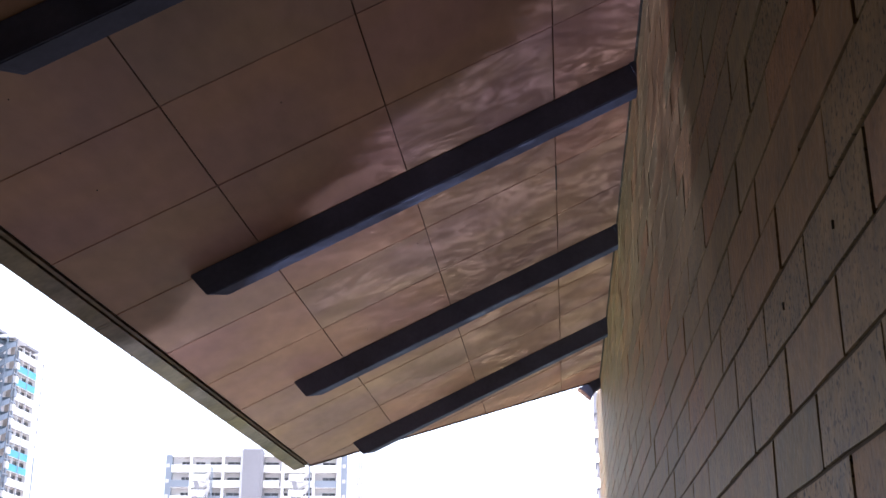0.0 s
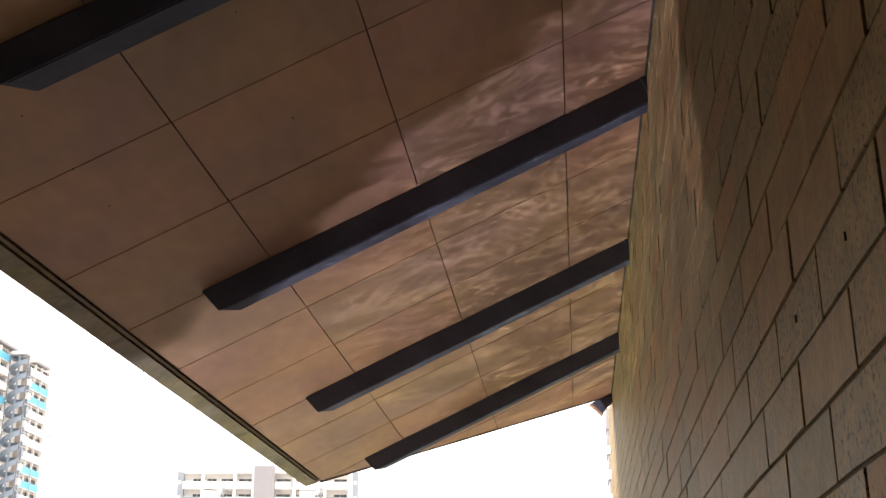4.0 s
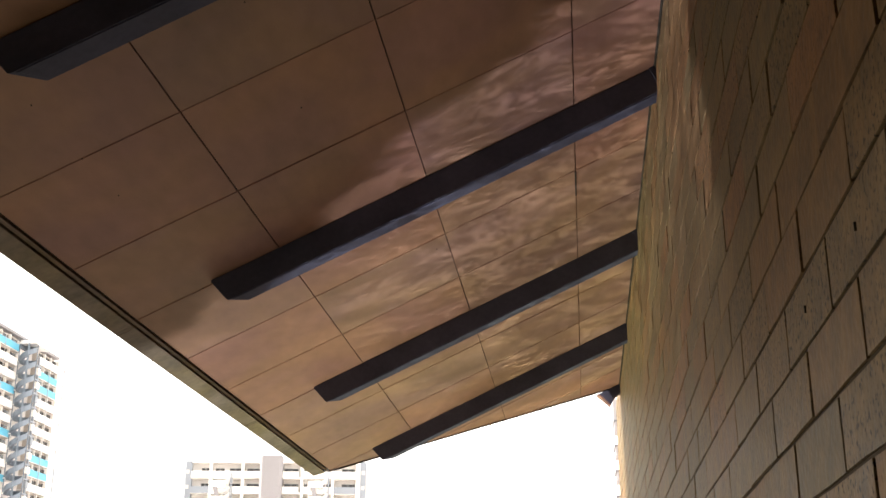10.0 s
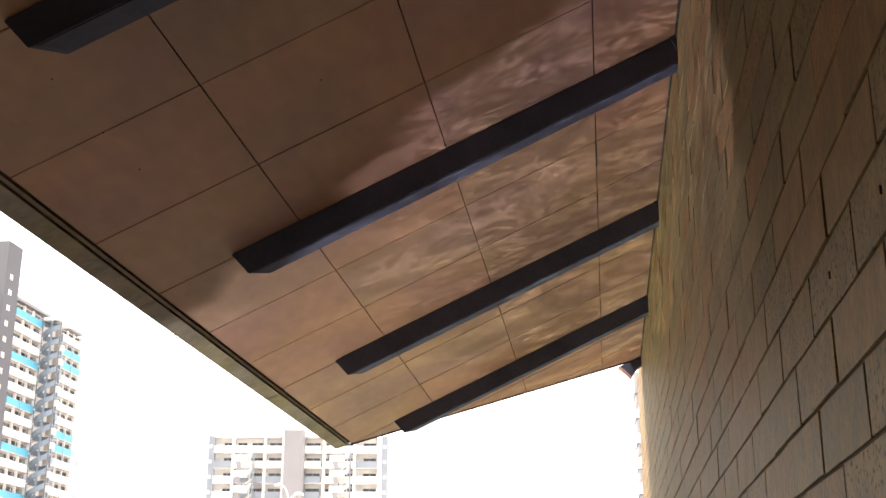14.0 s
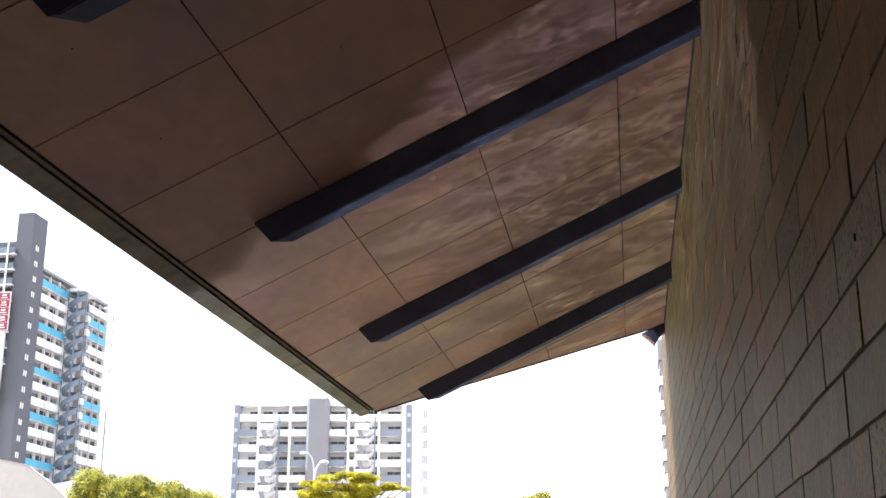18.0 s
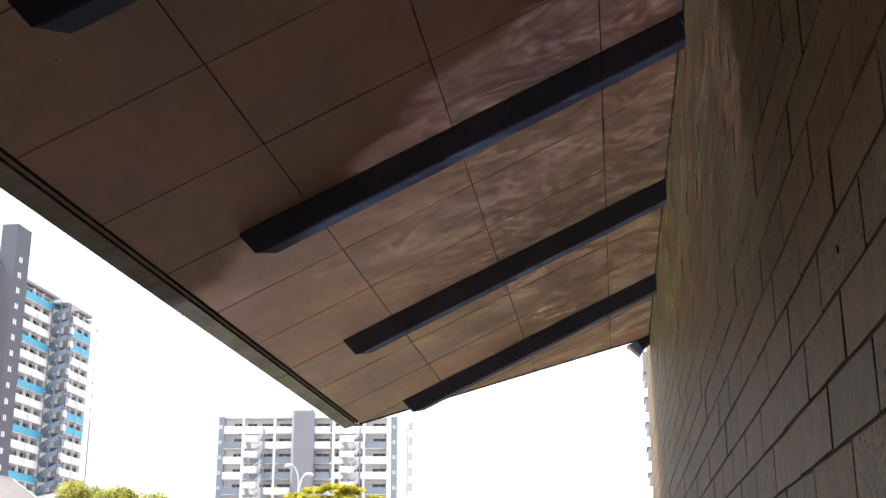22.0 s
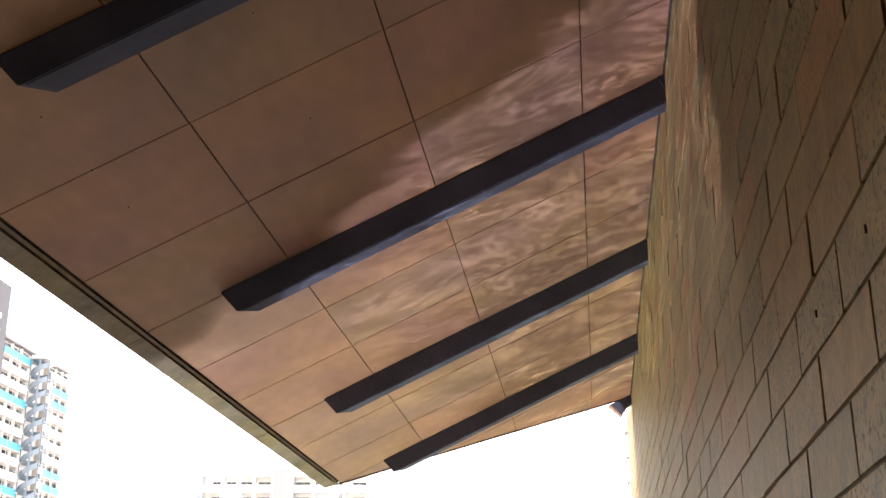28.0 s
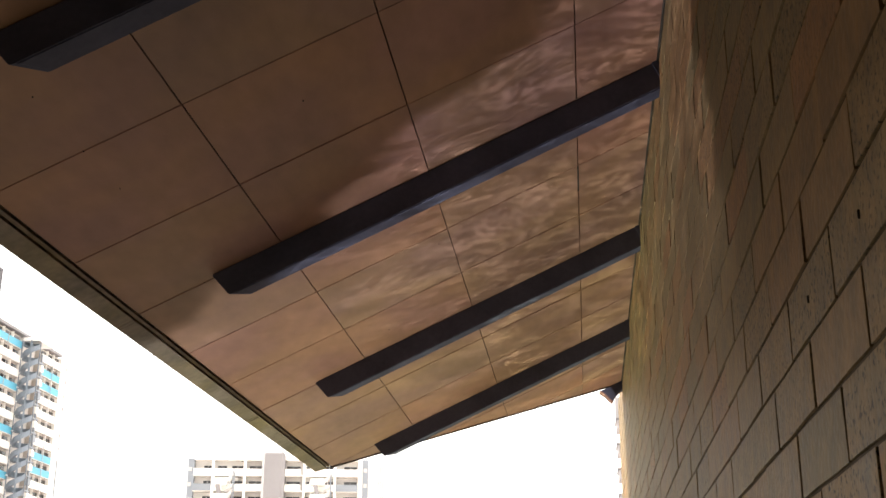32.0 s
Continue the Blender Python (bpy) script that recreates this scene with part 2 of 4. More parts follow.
def shade(name, base, rough=0.7, metal=0.0, vary=0.15, scale=6.0, grain=60.0, bump=0.15, per=None, mixed=1.0, stretch=(1, 1, 1), spec=0.5, depth=0.002, pits=0.0, alt=None, graze_sheen=0.0):
    """A surface with large stains and fine grain in colour, gloss and relief. per: 'object' or 'island' varies it piece by piece."""
    m = bpy.data.materials.new(name)
    m.use_nodes = True
    nt = m.node_tree
    n, link = nt.nodes, nt.links.new
    b = n["Principled BSDF"]
    geo = n.new("ShaderNodeNewGeometry")
    mp = n.new("ShaderNodeMapping")
    mp.inputs["Scale"].default_value = stretch
    link(geo.outputs["Position"], mp.inputs["Vector"])
    big = n.new("ShaderNodeTexNoise")
    big.inputs["Scale"].default_value, big.inputs["Detail"].default_value = scale, 4.0
    link(mp.outputs[0], big.inputs["Vector"])
    small = n.new("ShaderNodeTexNoise")
    small.inputs["Scale"].default_value, small.inputs["Detail"].default_value = grain, 3.0
    link(mp.outputs[0], small.inputs["Vector"])
    add = n.new("ShaderNodeMath")
    add.operation = "MULTIPLY_ADD"
    link(small.outputs["Fac"], add.inputs[0])
    add.inputs[1].default_value = 0.45
    link(big.outputs["Fac"], add.inputs[2])
    span = n.new("ShaderNodeMapRange")
    span.inputs["From Min"].default_value, span.inputs["From Max"].default_value = 0.4, 1.05
    span.inputs["To Min"].default_value, span.inputs["To Max"].default_value = 1 - vary, 1 + vary
    link(add.outputs[0], span.inputs["Value"])
    col = n.new("ShaderNodeMixRGB")
    col.blend_type = "MULTIPLY"
    col.inputs[0].default_value = 1.0
    col.inputs[1].default_value = (*base, 1)
    if alt:                                   # weathered patches of a second colour
        patch = n.new("ShaderNodeTexNoise")
        patch.inputs["Scale"].default_value, patch.inputs["Detail"].default_value = 3.4, 3.0
        link(geo.outputs["Position"], patch.inputs["Vector"])
        ease = n.new("ShaderNodeMapRange")
        ease.inputs["From Min"].default_value, ease.inputs["From Max"].default_value = 0.38, 0.62
        link(patch.outputs["Fac"], ease.inputs["Value"])
        two = n.new("ShaderNodeMixRGB")
        two.inputs[1].default_value, two.inputs[2].default_value = (*base, 1), (*alt, 1)
        link(ease.outputs[0], two.inputs[0])
        link(two.outputs[0], col.inputs[1])
    link(span.outputs[0], col.inputs[2])
    final = col
    if per:
        if per == "object":
            src = n.new("ShaderNodeObjectInfo").outputs["Random"]
        else:
            src = geo.outputs["Random Per Island"]
        ramp = n.new("ShaderNodeValToRGB")
        ramp.color_ramp.interpolation = "LINEAR"
        els = ramp.color_ramp.elements
        els[0].position, els[0].color = 0.0, (0.80, 0.88, 0.86, 1)
        els[1].position, els[1].color = 1.0, (1.22, 0.98, 0.84, 1)
        for at, c in ((0.3, (1.0, 1.03, 1.0, 1)), (0.55, (1.08, 1.05, 0.98, 1)), (0.75, (1.26, 0.94, 0.82, 1)), (0.88, (0.86, 0.86, 0.84, 1))):
            els.new(at).color = c
        link(src, ramp.inputs[0])
        final = n.new("ShaderNodeMixRGB")
        final.blend_type = "MULTIPLY"
        final.inputs[0].default_value = mixed
        link(col.outputs[0], final.inputs[1])
        link(ramp.outputs[0], final.inputs[2])
    if pits:
        speck = n.new("ShaderNodeTexNoise")
        speck.inputs["Scale"].default_value, speck.inputs["Detail"].default_value = 165.0, 1.5
        link(geo.outputs["Position"], speck.inputs["Vector"])
        hole = n.new("ShaderNodeMapRange")
        hole.inputs["From Min"].default_value, hole.inputs["From Max"].default_value = 0.57, 0.66
        hole.inputs["To Min"].default_value, hole.inputs["To Max"].default_value = 1.0, 1.0 - pits
        link(speck.outputs["Fac"], hole.inputs["Value"])
        if per:
            odd = n.new("ShaderNodeMath")
            odd.operation = "PINGPONG"
            odd.inputs[1].default_value = 0.1
            link(src, odd.inputs[0])
            least = n.new("ShaderNodeMapRange")
            least.inputs["From Min"].default_value, least.inputs["From Max"].default_value = 0.03, 0.08
            least.inputs["To Min"].default_value, least.inputs["To Max"].default_value = 1.0, 1.0 - pits
            link(odd.outputs[0], least.inputs["Value"])
            link(least.outputs[0], hole.inputs["To Max"])
        dark = n.new("ShaderNodeMixRGB")
        dark.blend_type = "MULTIPLY"
        dark.inputs[0].default_value = 1.0
        link(final.outputs[0], dark.inputs[1])
        link(hole.outputs[0], dark.inputs[2])
        final = dark
    link(final.outputs[0], b.inputs["Base Color"])
    b.inputs["Metallic"].default_value = metal
    b.inputs["Specular IOR Level"].default_value = spec
    b.inputs["Sheen Weight"].default_value, b.inputs["Sheen Roughness"].default_value = graze_sheen, 0.18   # sheen brightens bricks at grazing view, standing in for sky gloss
    rr = n.new("ShaderNodeMapRange")
    rr.inputs["To Min"].default_value, rr.inputs["To Max"].default_value = max(0.05, rough - 0.12), min(1, rough + 0.12)
    link(big.outputs["Fac"], rr.inputs["Value"])
    link(rr.outputs[0], b.inputs["Roughness"])
    if bump:
        bp = n.new("ShaderNodeBump")
        bp.inputs["Strength"].default_value, bp.inputs["Distance"].default_value = bump, depth
        link(small.outputs["Fac"], bp.inputs["Height"])
        link(bp.outputs[0], b.inputs["Normal"])
    return m


def glass(name, tint, rough=0.08):
    m = bpy.data.materials.new(name)
    m.use_nodes = True
    b = m.node_tree.nodes["Principled BSDF"]
    b.inputs["Base Color"].default_value = (*tint, 1)
    b.inputs["Roughness"].default_value = rough
    b.inputs["Specular IOR Level"].default_value = 0.6
    return m


M_PANEL = shade("soffit_board", (0.326, 0.190, 0.134), 0.6, alt=(0.290, 0.165, 0.148), vary=0.34, scale=2.6, grain=26, bump=0.12, stretch=(1, 0.45, 1), per="island", mixed=0.38)
M_GAP = shade("dark_gap", (0.035, 0.03, 0.028), 0.9, bump=0)
M_BEAM = shade("black_steel", (0.076, 0.081, 0.132), 0.85, vary=0.3, scale=9, grain=80, bump=0.12, spec=0.22)
M_FASCIA = shade("weathered_zinc", (0.205, 0.168, 0.143), 0.7, alt=(0.185, 0.146, 0.086), metal=0.0, vary=0.55, scale=9, grain=50, bump=0.08)
M_TRIM = shade("dull_metal", (0.05, 0.044, 0.038), 0.92, vary=0.2, scale=12, grain=60, bump=0.1, spec=0.05)
M_BRICK = shade("fired_brick", (0.174, 0.114, 0.055), 0.62, vary=0.45, scale=26, grain=95, bump=0.6, per="object", mixed=0.85, depth=0.0018, pits=0.8, spec=0.28, graze_sheen=0.13)
M_BRICK_FAR = shade("fired_brick_joined", (0.174, 0.114, 0.055), 0.62, vary=0.45, scale=26, grain=95, bump=0.6, per="island", mixed=0.6, depth=0.0018, pits=0.8, spec=0.28, graze_sheen=0.13)
M_MORTAR = shade("dark_mortar", (0.085, 0.066, 0.047), 0.97, vary=0.25, scale=20, grain=150, bump=0.3, spec=0.02)
M_PAVE = shade("dark_paving", (0.045, 0.042, 0.038), 0.85, vary=0.2, scale=1.2, grain=40, bump=0.2)
M_EARTH = shade("mown_grass", (0.085, 0.080, 0.040), 0.95, vary=0.3, scale=0.2, grain=6, bump=0.2)
M_WATER = glass("pond_water", (0.012, 0.018, 0.016), 0.04)
M_ROOF = shade("roof_sheet", (0.2, 0.2, 0.2), 0.5, vary=0.15)
M_WHITE = shade("white_plaster", (0.90, 0.885, 0.85), 0.8, vary=0.05, scale=0.3, grain=3, bump=0)
# white greyed down: the balcony recesses' shade is in the colour
M_RECESS = shade("greyed_white", (0.60, 0.585, 0.57), 0.85, vary=0.08, scale=0.3, grain=3, bump=0)
M_SLAB = shade("grey_cladding", (0.115, 0.115, 0.13), 0.75, vary=0.08, scale=0.2, grain=2, bump=0)
M_MIDGREY = shade("mid_grey_cladding", (0.27, 0.265, 0.275), 0.75, vary=0.06, scale=0.2, grain=2, bump=0)
M_BLUE = shade("sky_blue_panel", (0.10, 0.40, 0.56), 0.5, vary=0.06, scale=0.3, grain=2, bump=0)
M_PALEBLUE = shade("grey_blue_panel", (0.25, 0.285, 0.325), 0.5, vary=0.06, scale=0.3, grain=2, bump=0)
M_STAIR = shade("blue_grey_steel", (0.185, 0.225, 0.27), 0.55, metal=0.2, vary=0.1, scale=0.5, grain=4, bump=0)
M_PANE = glass("window_glass", (0.022, 0.022, 0.024), 0.2)
M_CONCRETE = shade("pale_concrete", (0.48, 0.41, 0.385), 0.85, vary=0.1, scale=0.5, grain=8, bump=0.1)
# brown-grey back wall, darkened in colour for the balcony's shade
M_SHADEWALL = shade("shaded_back_wall", (0.42, 0.38, 0.34), 0.85, vary=0.1, scale=0.4, grain=3, bump=0)
M_TERRA = shade("brown_tile", (0.33, 0.25, 0.21), 0.8, vary=0.15, scale=1, grain=10, bump=0)
M_RED = shade("red_sign", (0.30, 0.035, 0.05), 0.5, vary=0.05, bump=0)
M_LAMP = shade("white_steel", (0.75, 0.75, 0.74), 0.4, vary=0.05, bump=0)
M_LENS = glass("lamp_lens", (0.45, 0.45, 0.42), 0.25)
M_WINGPANE = shade("pale_blue_glazing", (0.44, 0.44, 0.45), 0.4, vary=0.05, scale=0.5, grain=4, bump=0)
M_HALL = shade("pinkish_concrete", (0.74, 0.655, 0.60), 0.85, vary=0.14, scale=0.5, grain=5, bump=0.1)
M_HATCH = shade("stair_tread_steel", (0.42, 0.42, 0.43), 0.6, vary=0.1, scale=0.5, grain=4, bump=0)
M_BARK = shade("bark", (0.10, 0.075, 0.05), 0.9, vary=0.3, scale=4, grain=30, bump=0.4)


def leafy(name, base, light):
    m = bpy.data.materials.new(name)
    m.use_nodes = True
    nt = m.node_tree
    b = nt.nodes["Principled BSDF"]
    geo = nt.nodes.new("ShaderNodeNewGeometry")
    ramp = nt.nodes.new("ShaderNodeValToRGB")
    ramp.color_ramp.elements[0].color = (*base, 1)
    ramp.color_ramp.elements[1].color = (*light, 1)
    lump = nt.nodes.new("ShaderNodeTexNoise")                # clump-sized highlights put into the leaf colour; leaves vary within them
    lump.inputs["Scale"].default_value, lump.inputs["Detail"].default_value = 2.6, 2.0
    nt.links.new(geo.outputs["Position"], lump.inputs["Vector"])
    tuft = nt.nodes.new("ShaderNodeMapRange")
    tuft.inputs["From Min"].default_value, tuft.inputs["From Max"].default_value = 0.34, 0.66
    tuft.inputs["To Min"].default_value, tuft.inputs["To Max"].default_value = -0.25, 0.65
    nt.links.new(lump.outputs["Fac"], tuft.inputs["Value"])
    both = nt.nodes.new("ShaderNodeMath")
    both.operation = "MULTIPLY_ADD"
    both.inputs[1].default_value = 0.6
    nt.links.new(geo.outputs["Random Per Island"], both.inputs[0])
    nt.links.new(tuft.outputs[0], both.inputs[2])
    nt.links.new(both.outputs[0], ramp.inputs[0])
    nt.links.new(ramp.outputs[0], b.inputs["Base Color"])
    b.inputs["Roughness"].default_value = 0.55
    tr = nt.nodes.new("ShaderNodeBsdfTranslucent")
    nt.links.new(ramp.outputs[0], tr.inputs["Color"])
    mix = nt.nodes.new("ShaderNodeMixShader")
    mix.inputs[0].default_value = 0.45
    nt.links.new(b.outputs[0], mix.inputs[1])
    nt.links.new(tr.outputs[0], mix.inputs[2])
    nt.links.new(mix.outputs[0], nt.nodes["Material Output"].inputs["Surface"])
    return m


M_LEAF = leafy("broad_leaf", (0.13, 0.14, 0.018), (0.68, 0.62, 0.08))
M_NEEDLE = leafy("yellow_green_leaf", (0.28, 0.25, 0.010), (0.80, 0.70, 0.03))
M_LEAF_PALE = leafy("pale_leaf", (0.24, 0.235, 0.03), (0.72, 0.66, 0.13))

# ---- building blocks ----


def mesh_of(name, bm, material):
    me = bpy.data.meshes.new(name)
    bm.to_mesh(me)
    bm.free()
    me.materials.append(material)
    return me


def part(name, bm, material, parent=None, label=""):
    ob = new(name, mesh_of(name, bm, material))
    if parent:
        ob.parent = parent
    return tagged(ob, label)


def thing(name, at, label, category, group="", kind="", turn=0.0):
    ob = new(name)
    ob.matrix_world = pose(*at, 0, 0, turn)
    return tagged(ob, label, category, group, kind)


def box(bm, lo, hi, bevel=0.0):
    """An upright box between two corners."""
    lo, hi = Vector(lo), Vector(hi)
    made = bmesh.ops.create_cube(bm, size=1.0)["verts"]
    for v in made:
        v.co = Vector([lo[i] + (v.co[i] + 0.5) * (hi[i] - lo[i]) for i in range(3)])
    if bevel:
        edges = list({e for v in made for e in v.link_edges})
        bmesh.ops.bevel(bm, geom=edges, offset=bevel, segments=1, affect="EDGES")
    return bm


def boxed(lo, hi, bevel=0.0):
    return box(bmesh.new(), lo, hi, bevel)


def prism(profile, along):
    """A solid swept from a flat outline (Vectors in order) by the vector along."""
    bm = bmesh.new()
    a = [bm.verts.new(p) for p in profile]
    b = [bm.verts.new(Vector(p) + along) for p in profile]
    bm.faces.new(a[::-1])
    bm.faces.new(b)
    for i in range(len(a)):
        j = (i + 1) % len(a)
        bm.faces.new((a[i], a[j], b[j], b[i]))
    bmesh.ops.recalc_face_normals(bm, faces=bm.faces)
    return bm


def tube(points, radius, sides=8):
    """A round bar along points; radius is one number or one for each point."""
    bm = bmesh.new()
    rings = []
    for i, p in enumerate(points):
        p = Vector(p)
        way = Vector(points[min(i + 1, len(points) - 1)]) - Vector(points[max(i - 1, 0)])
        q = way.to_track_quat("Z", "Y")
        r = radius[i] if isinstance(radius, (list, tuple)) else radius
        rings.append([bm.verts.new(p + q @ Vector((r * math.cos(k * math.tau / sides), r * math.sin(k * math.tau / sides), 0))) for k in range(sides)])
    for a, b in zip(rings, rings[1:]):
        for k in range(sides):
            bm.faces.new((a[k], a[(k + 1) % sides], b[(k + 1) % sides], b[k]))
    bm.faces.new(rings[0][::-1])
    bm.faces.new(rings[-1])
    return bm


# ---- ground and pond ----
POND = [Vector((-1.3, 0.9, 0)), Vector((-14, 10.1, 0)), Vector((-14, 26, 0)), Vector((-1.3, 26, 0))]


def ground():
    bm = bmesh.new()
    inner = [bm.verts.new(p) for p in POND]
    far = 2500.0
    mid = Vector((-6, 14, 0))
    outer = []
    for p in POND:
        w = (p - mid).normalized()
        outer.append(bm.verts.new(mid + w * far * (1.0 + 0.2 * abs(w.x * w.y))))
    for i in range(len(inner)):
        j = (i + 1) % len(inner)
        bm.faces.new((outer[i], outer[j], inner[j], inner[i]))
    bmesh.ops.recalc_face_normals(bm, faces=bm.faces)
    ob = part("ground", bm, M_EARTH)
    tagged(ob, "mown grass round the pond, reaching to the horizon", "ground", kind="structure")
    bm = bmesh.new()
    bot = [bm.verts.new(p + Vector((0, 0, -0.6))) for p in POND]
    top = [bm.verts.new(p) for p in POND]
    for i in range(len(bot)):
        j = (i + 1) % len(bot)
        bm.faces.new((bot[i], bot[j], top[j], top[i]))
    ob = part("pond_bank", bm, M_CONCRETE)
    tagged(ob, "low concrete bank round the pond", "bank", kind="structure")
    bm = bmesh.new()
    bm.faces.new([bm.verts.new(p + Vector((0, 0, -0.35))) for p in POND])
    bmesh.ops.recalc_face_normals(bm, faces=bm.faces)
    ob = part("water", bm, M_WATER)
    tagged(ob, "dark rippled pond water beside the pavilion", "water", kind="structure")
    ob = part("pavement", boxed((-1.25, -0.55, -0.02), (0.22, 8.0, 0.006)), M_PAVE)
    tagged(ob, "dark stone paving under the eave", "pavement", kind="structure")


ground()
# unseen sheet added to bounce sunlight up onto the facades
tagged(part("road", boxed((-240, 62, -0.02), (140, 420, 0.006)), M_CONCRETE), "unseen pale concrete sheet added to bounce light onto the apartment blocks", "road", kind="structure")

# ---- the pavilion: soffit, rafters, fascia, roof ----
BEAM_PITCH = 5.257 * UNIT
BEAM_Y = [12.09 * UNIT + BEAM_PITCH * k for k in range(-1, 4)]
EDGE = [1.02 * UNIT, 2.835 * UNIT, 4.63 * UNIT, 6.375 * UNIT]      # joints down the slope
CUT_A, CUT_B = Vector((-4.99 * UNIT, 22.53 * UNIT, 0)), Vector((1.0 * UNIT, 28.1 * UNIT, 0))
CUT_N = Vector((-(CUT_B - CUT_A).y, (CUT_B - CUT_A).x, 0)).normalized()   # points past the cut end


def trim(bm, shift=0.0):
    """Cuts off what lies past the slanting end of the eave."""
    bmesh.ops.bisect_plane(bm, geom=bm.verts[:] + bm.edges[:] + bm.faces[:], plane_co=CUT_A + CUT_N * shift, plane_no=CUT_N, clear_outer=True)
    loops = [e for e in bm.edges if e.is_boundary]
    if loops:
        bmesh.ops.holes_fill(bm, edges=loops, sides=0)


def slab_on_slope(bm, s0, s1, y0, y1, n0, n1, bevel=0.0):
    verts = bmesh.ops.create_cube(bm, size=1.0)["verts"]
    for v in verts:
        f = v.co + Vector((0.5, 0.5, 0.5))
        v.co = under(s0 + f.x * (s1 - s0), y0 + f.y * (y1 - y0), n0 + f.z * (n1 - n0))
    if bevel:
        bmesh.ops.bevel(bm, geom=list({e for v in verts for e in v.link_edges}), offset=bevel, segments=1, affect="EDGES")


def soffit():
    bm = bmesh.new()
    cuts_s = [0.0] + EDGE
    third = BEAM_PITCH / 3
    y = BEAM_Y[0] + 0.11 * UNIT - third * 6
    rows = []
    while y < 29 * UNIT:
        rows.append((y, y + third))
        y += third
    for i in range(4):
        for j, (y0, y1) in enumerate(rows):
            sag = random.uniform(-0.0008, 0.0008)
            one = bmesh.new()
            slab_on_slope(one, cuts_s[i] + 0.0026, cuts_s[i + 1] - 0.0026, y0 + (0.0016 if j % 3 == 0 else 0.0008), y1 - (0.0016 if j % 3 == 2 else 0.0008), sag, 0.009, 0.0012)
            trim(one)
            me = bpy.data.meshes.new("tmp")
            one.to_mesh(me)
            one.free()
            bm.from_mesh(me)
            bpy.data.meshes.remove(me)
    bmesh.ops.recalc_face_normals(bm, faces=bm.faces)
    ob = part("ceiling", bm, M_PANEL)
    tagged(ob, "sloping eave soffit of tan boards with dark joints", "ceiling", kind="structure")
    bm = bmesh.new()
    slab_on_slope(bm, -0.02, EDGE[3] + 0.01, WALL_Y0, 29 * UNIT, 0.010, 0.03)
    trim(bm, 0.004)
    tagged(part("ceiling_backing", bm, M_GAP), "dark backing seen in the soffit's joints", "ceiling", kind="structure")
    # roof deck above
    bm = bmesh.new()
    slab_on_slope(bm, -1.2, 6.63 * UNIT, WALL_Y0, 34 * UNIT, 0.06, 0.1)
    trim(bm, -0.38 * UNIT)
    tagged(part("roof", bm, M_ROOF), "grey metal roof sheet over the eave", "roof", kind="structure")


soffit()


def screw_heads():
    """A few dark fixings in the soffit boards."""
    boards = bpy.data.objects["ceiling"]
    bm = bmesh.new()
    bmesh.ops.create_cone(bm, cap_ends=True, segments=10, radius1=0.0014, radius2=0.0011, depth=0.002)
    me = mesh_of("screw_head", bm, M_GAP)
    for s, y in ((5.51, 7.70), (5.52, 8.69), (5.52, 9.51), (5.58, 12.19), (3.74, 7.67), (3.72, 9.50), (3.0, 14.3), (4.1, 16.6)):
        o = new("screw_head", me)
        o.parent = boards
        o.matrix_world = Matrix.Translation(under(s * UNIT, y * UNIT, -0.001)) @ Matrix.Rotation(SLOPE, 4, "Y").inverted()


screw_heads()
bm_gap = bmesh.new()
slab_on_slope(bm_gap, 1.011 * UNIT, 1.030 * UNIT, 14.0 * UNIT, 14.8 * UNIT, -0.0006, 0.004)
part("open_joint", bm_gap, M_GAP, bpy.data.objects["ceiling"], "dark open length of joint")


def fascia():
    f = thing("fascia", (0, 0, 0), "weathered grey-green metal fascia along the eave", "fascia", kind="structure")
    y0 = WALL_Y0
    for name, s0, s1, n0, n1, mat, label in (
            ("edge_strip", 6.402, 6.430, -0.012, 0.2, M_FASCIA, "thin zinc strip beside the boards"),
            ("groove", 6.37, 6.47, 0.05, 0.25, M_GAP, "dark groove"),
            ("drip_edge", 6.452, 6.645, -0.045, 0.55, M_FASCIA, "weathered metal drip edge")):
        bm = bmesh.new()
        slab_on_slope(bm, s0 * UNIT, s1 * UNIT, y0, 24 * UNIT, n0 * UNIT, n1 * UNIT, 0.0012 if mat is M_FASCIA else 0)
        trim(bm, -0.13 * UNIT if name == "drip_edge" else -0.08 * UNIT)
        part(name, bm, mat, f, label)
    # lap joints of the metal, one each rafter bay
    for k in range(-2, 2):
        y = 12.22 * UNIT + BEAM_PITCH * k
        bm = bmesh.new()
        slab_on_slope(bm, 6.45 * UNIT, 6.64 * UNIT, y - 0.008, y + 0.008, -0.0475 * UNIT, 0.1 * UNIT, 0.001)
        part("lap_joint", bm, M_FASCIA, f)
    # small hanging nub of unknown kind
    part("drip", tube([under(6.63 * UNIT, 13.35 * UNIT, -0.005), under(6.64 * UNIT, 13.35 * UNIT, -0.012), under(6.65 * UNIT, 13.35 * UNIT, -0.016)], [0.003, 0.0025, 0.001], 6), M_FASCIA, f, "small nub hanging from the drip edge")
    # thin dark edge along the slanting end
    a, b = under(6.40 * UNIT, 0), under(0.0, 0)
    corner = CUT_A.lerp(CUT_B, (a.x - CUT_A.x) / (CUT_B.x - CUT_A.x))
    pa, pb = Vector((corner.x, corner.y, a.z)), Vector((CUT_B.x, CUT_B.y, b.z))
    up = Vector((0, 0, 0.05))
    part("verge_strip", prism([pa - Vector((0, 0, 0.006)), pb - Vector((0, 0, 0.006)), pb + up, pa + up], CUT_N * 0.004), M_GAP, f, "thin dark edge at the eave's slanting end")


fascia()


MITRE = 0.16


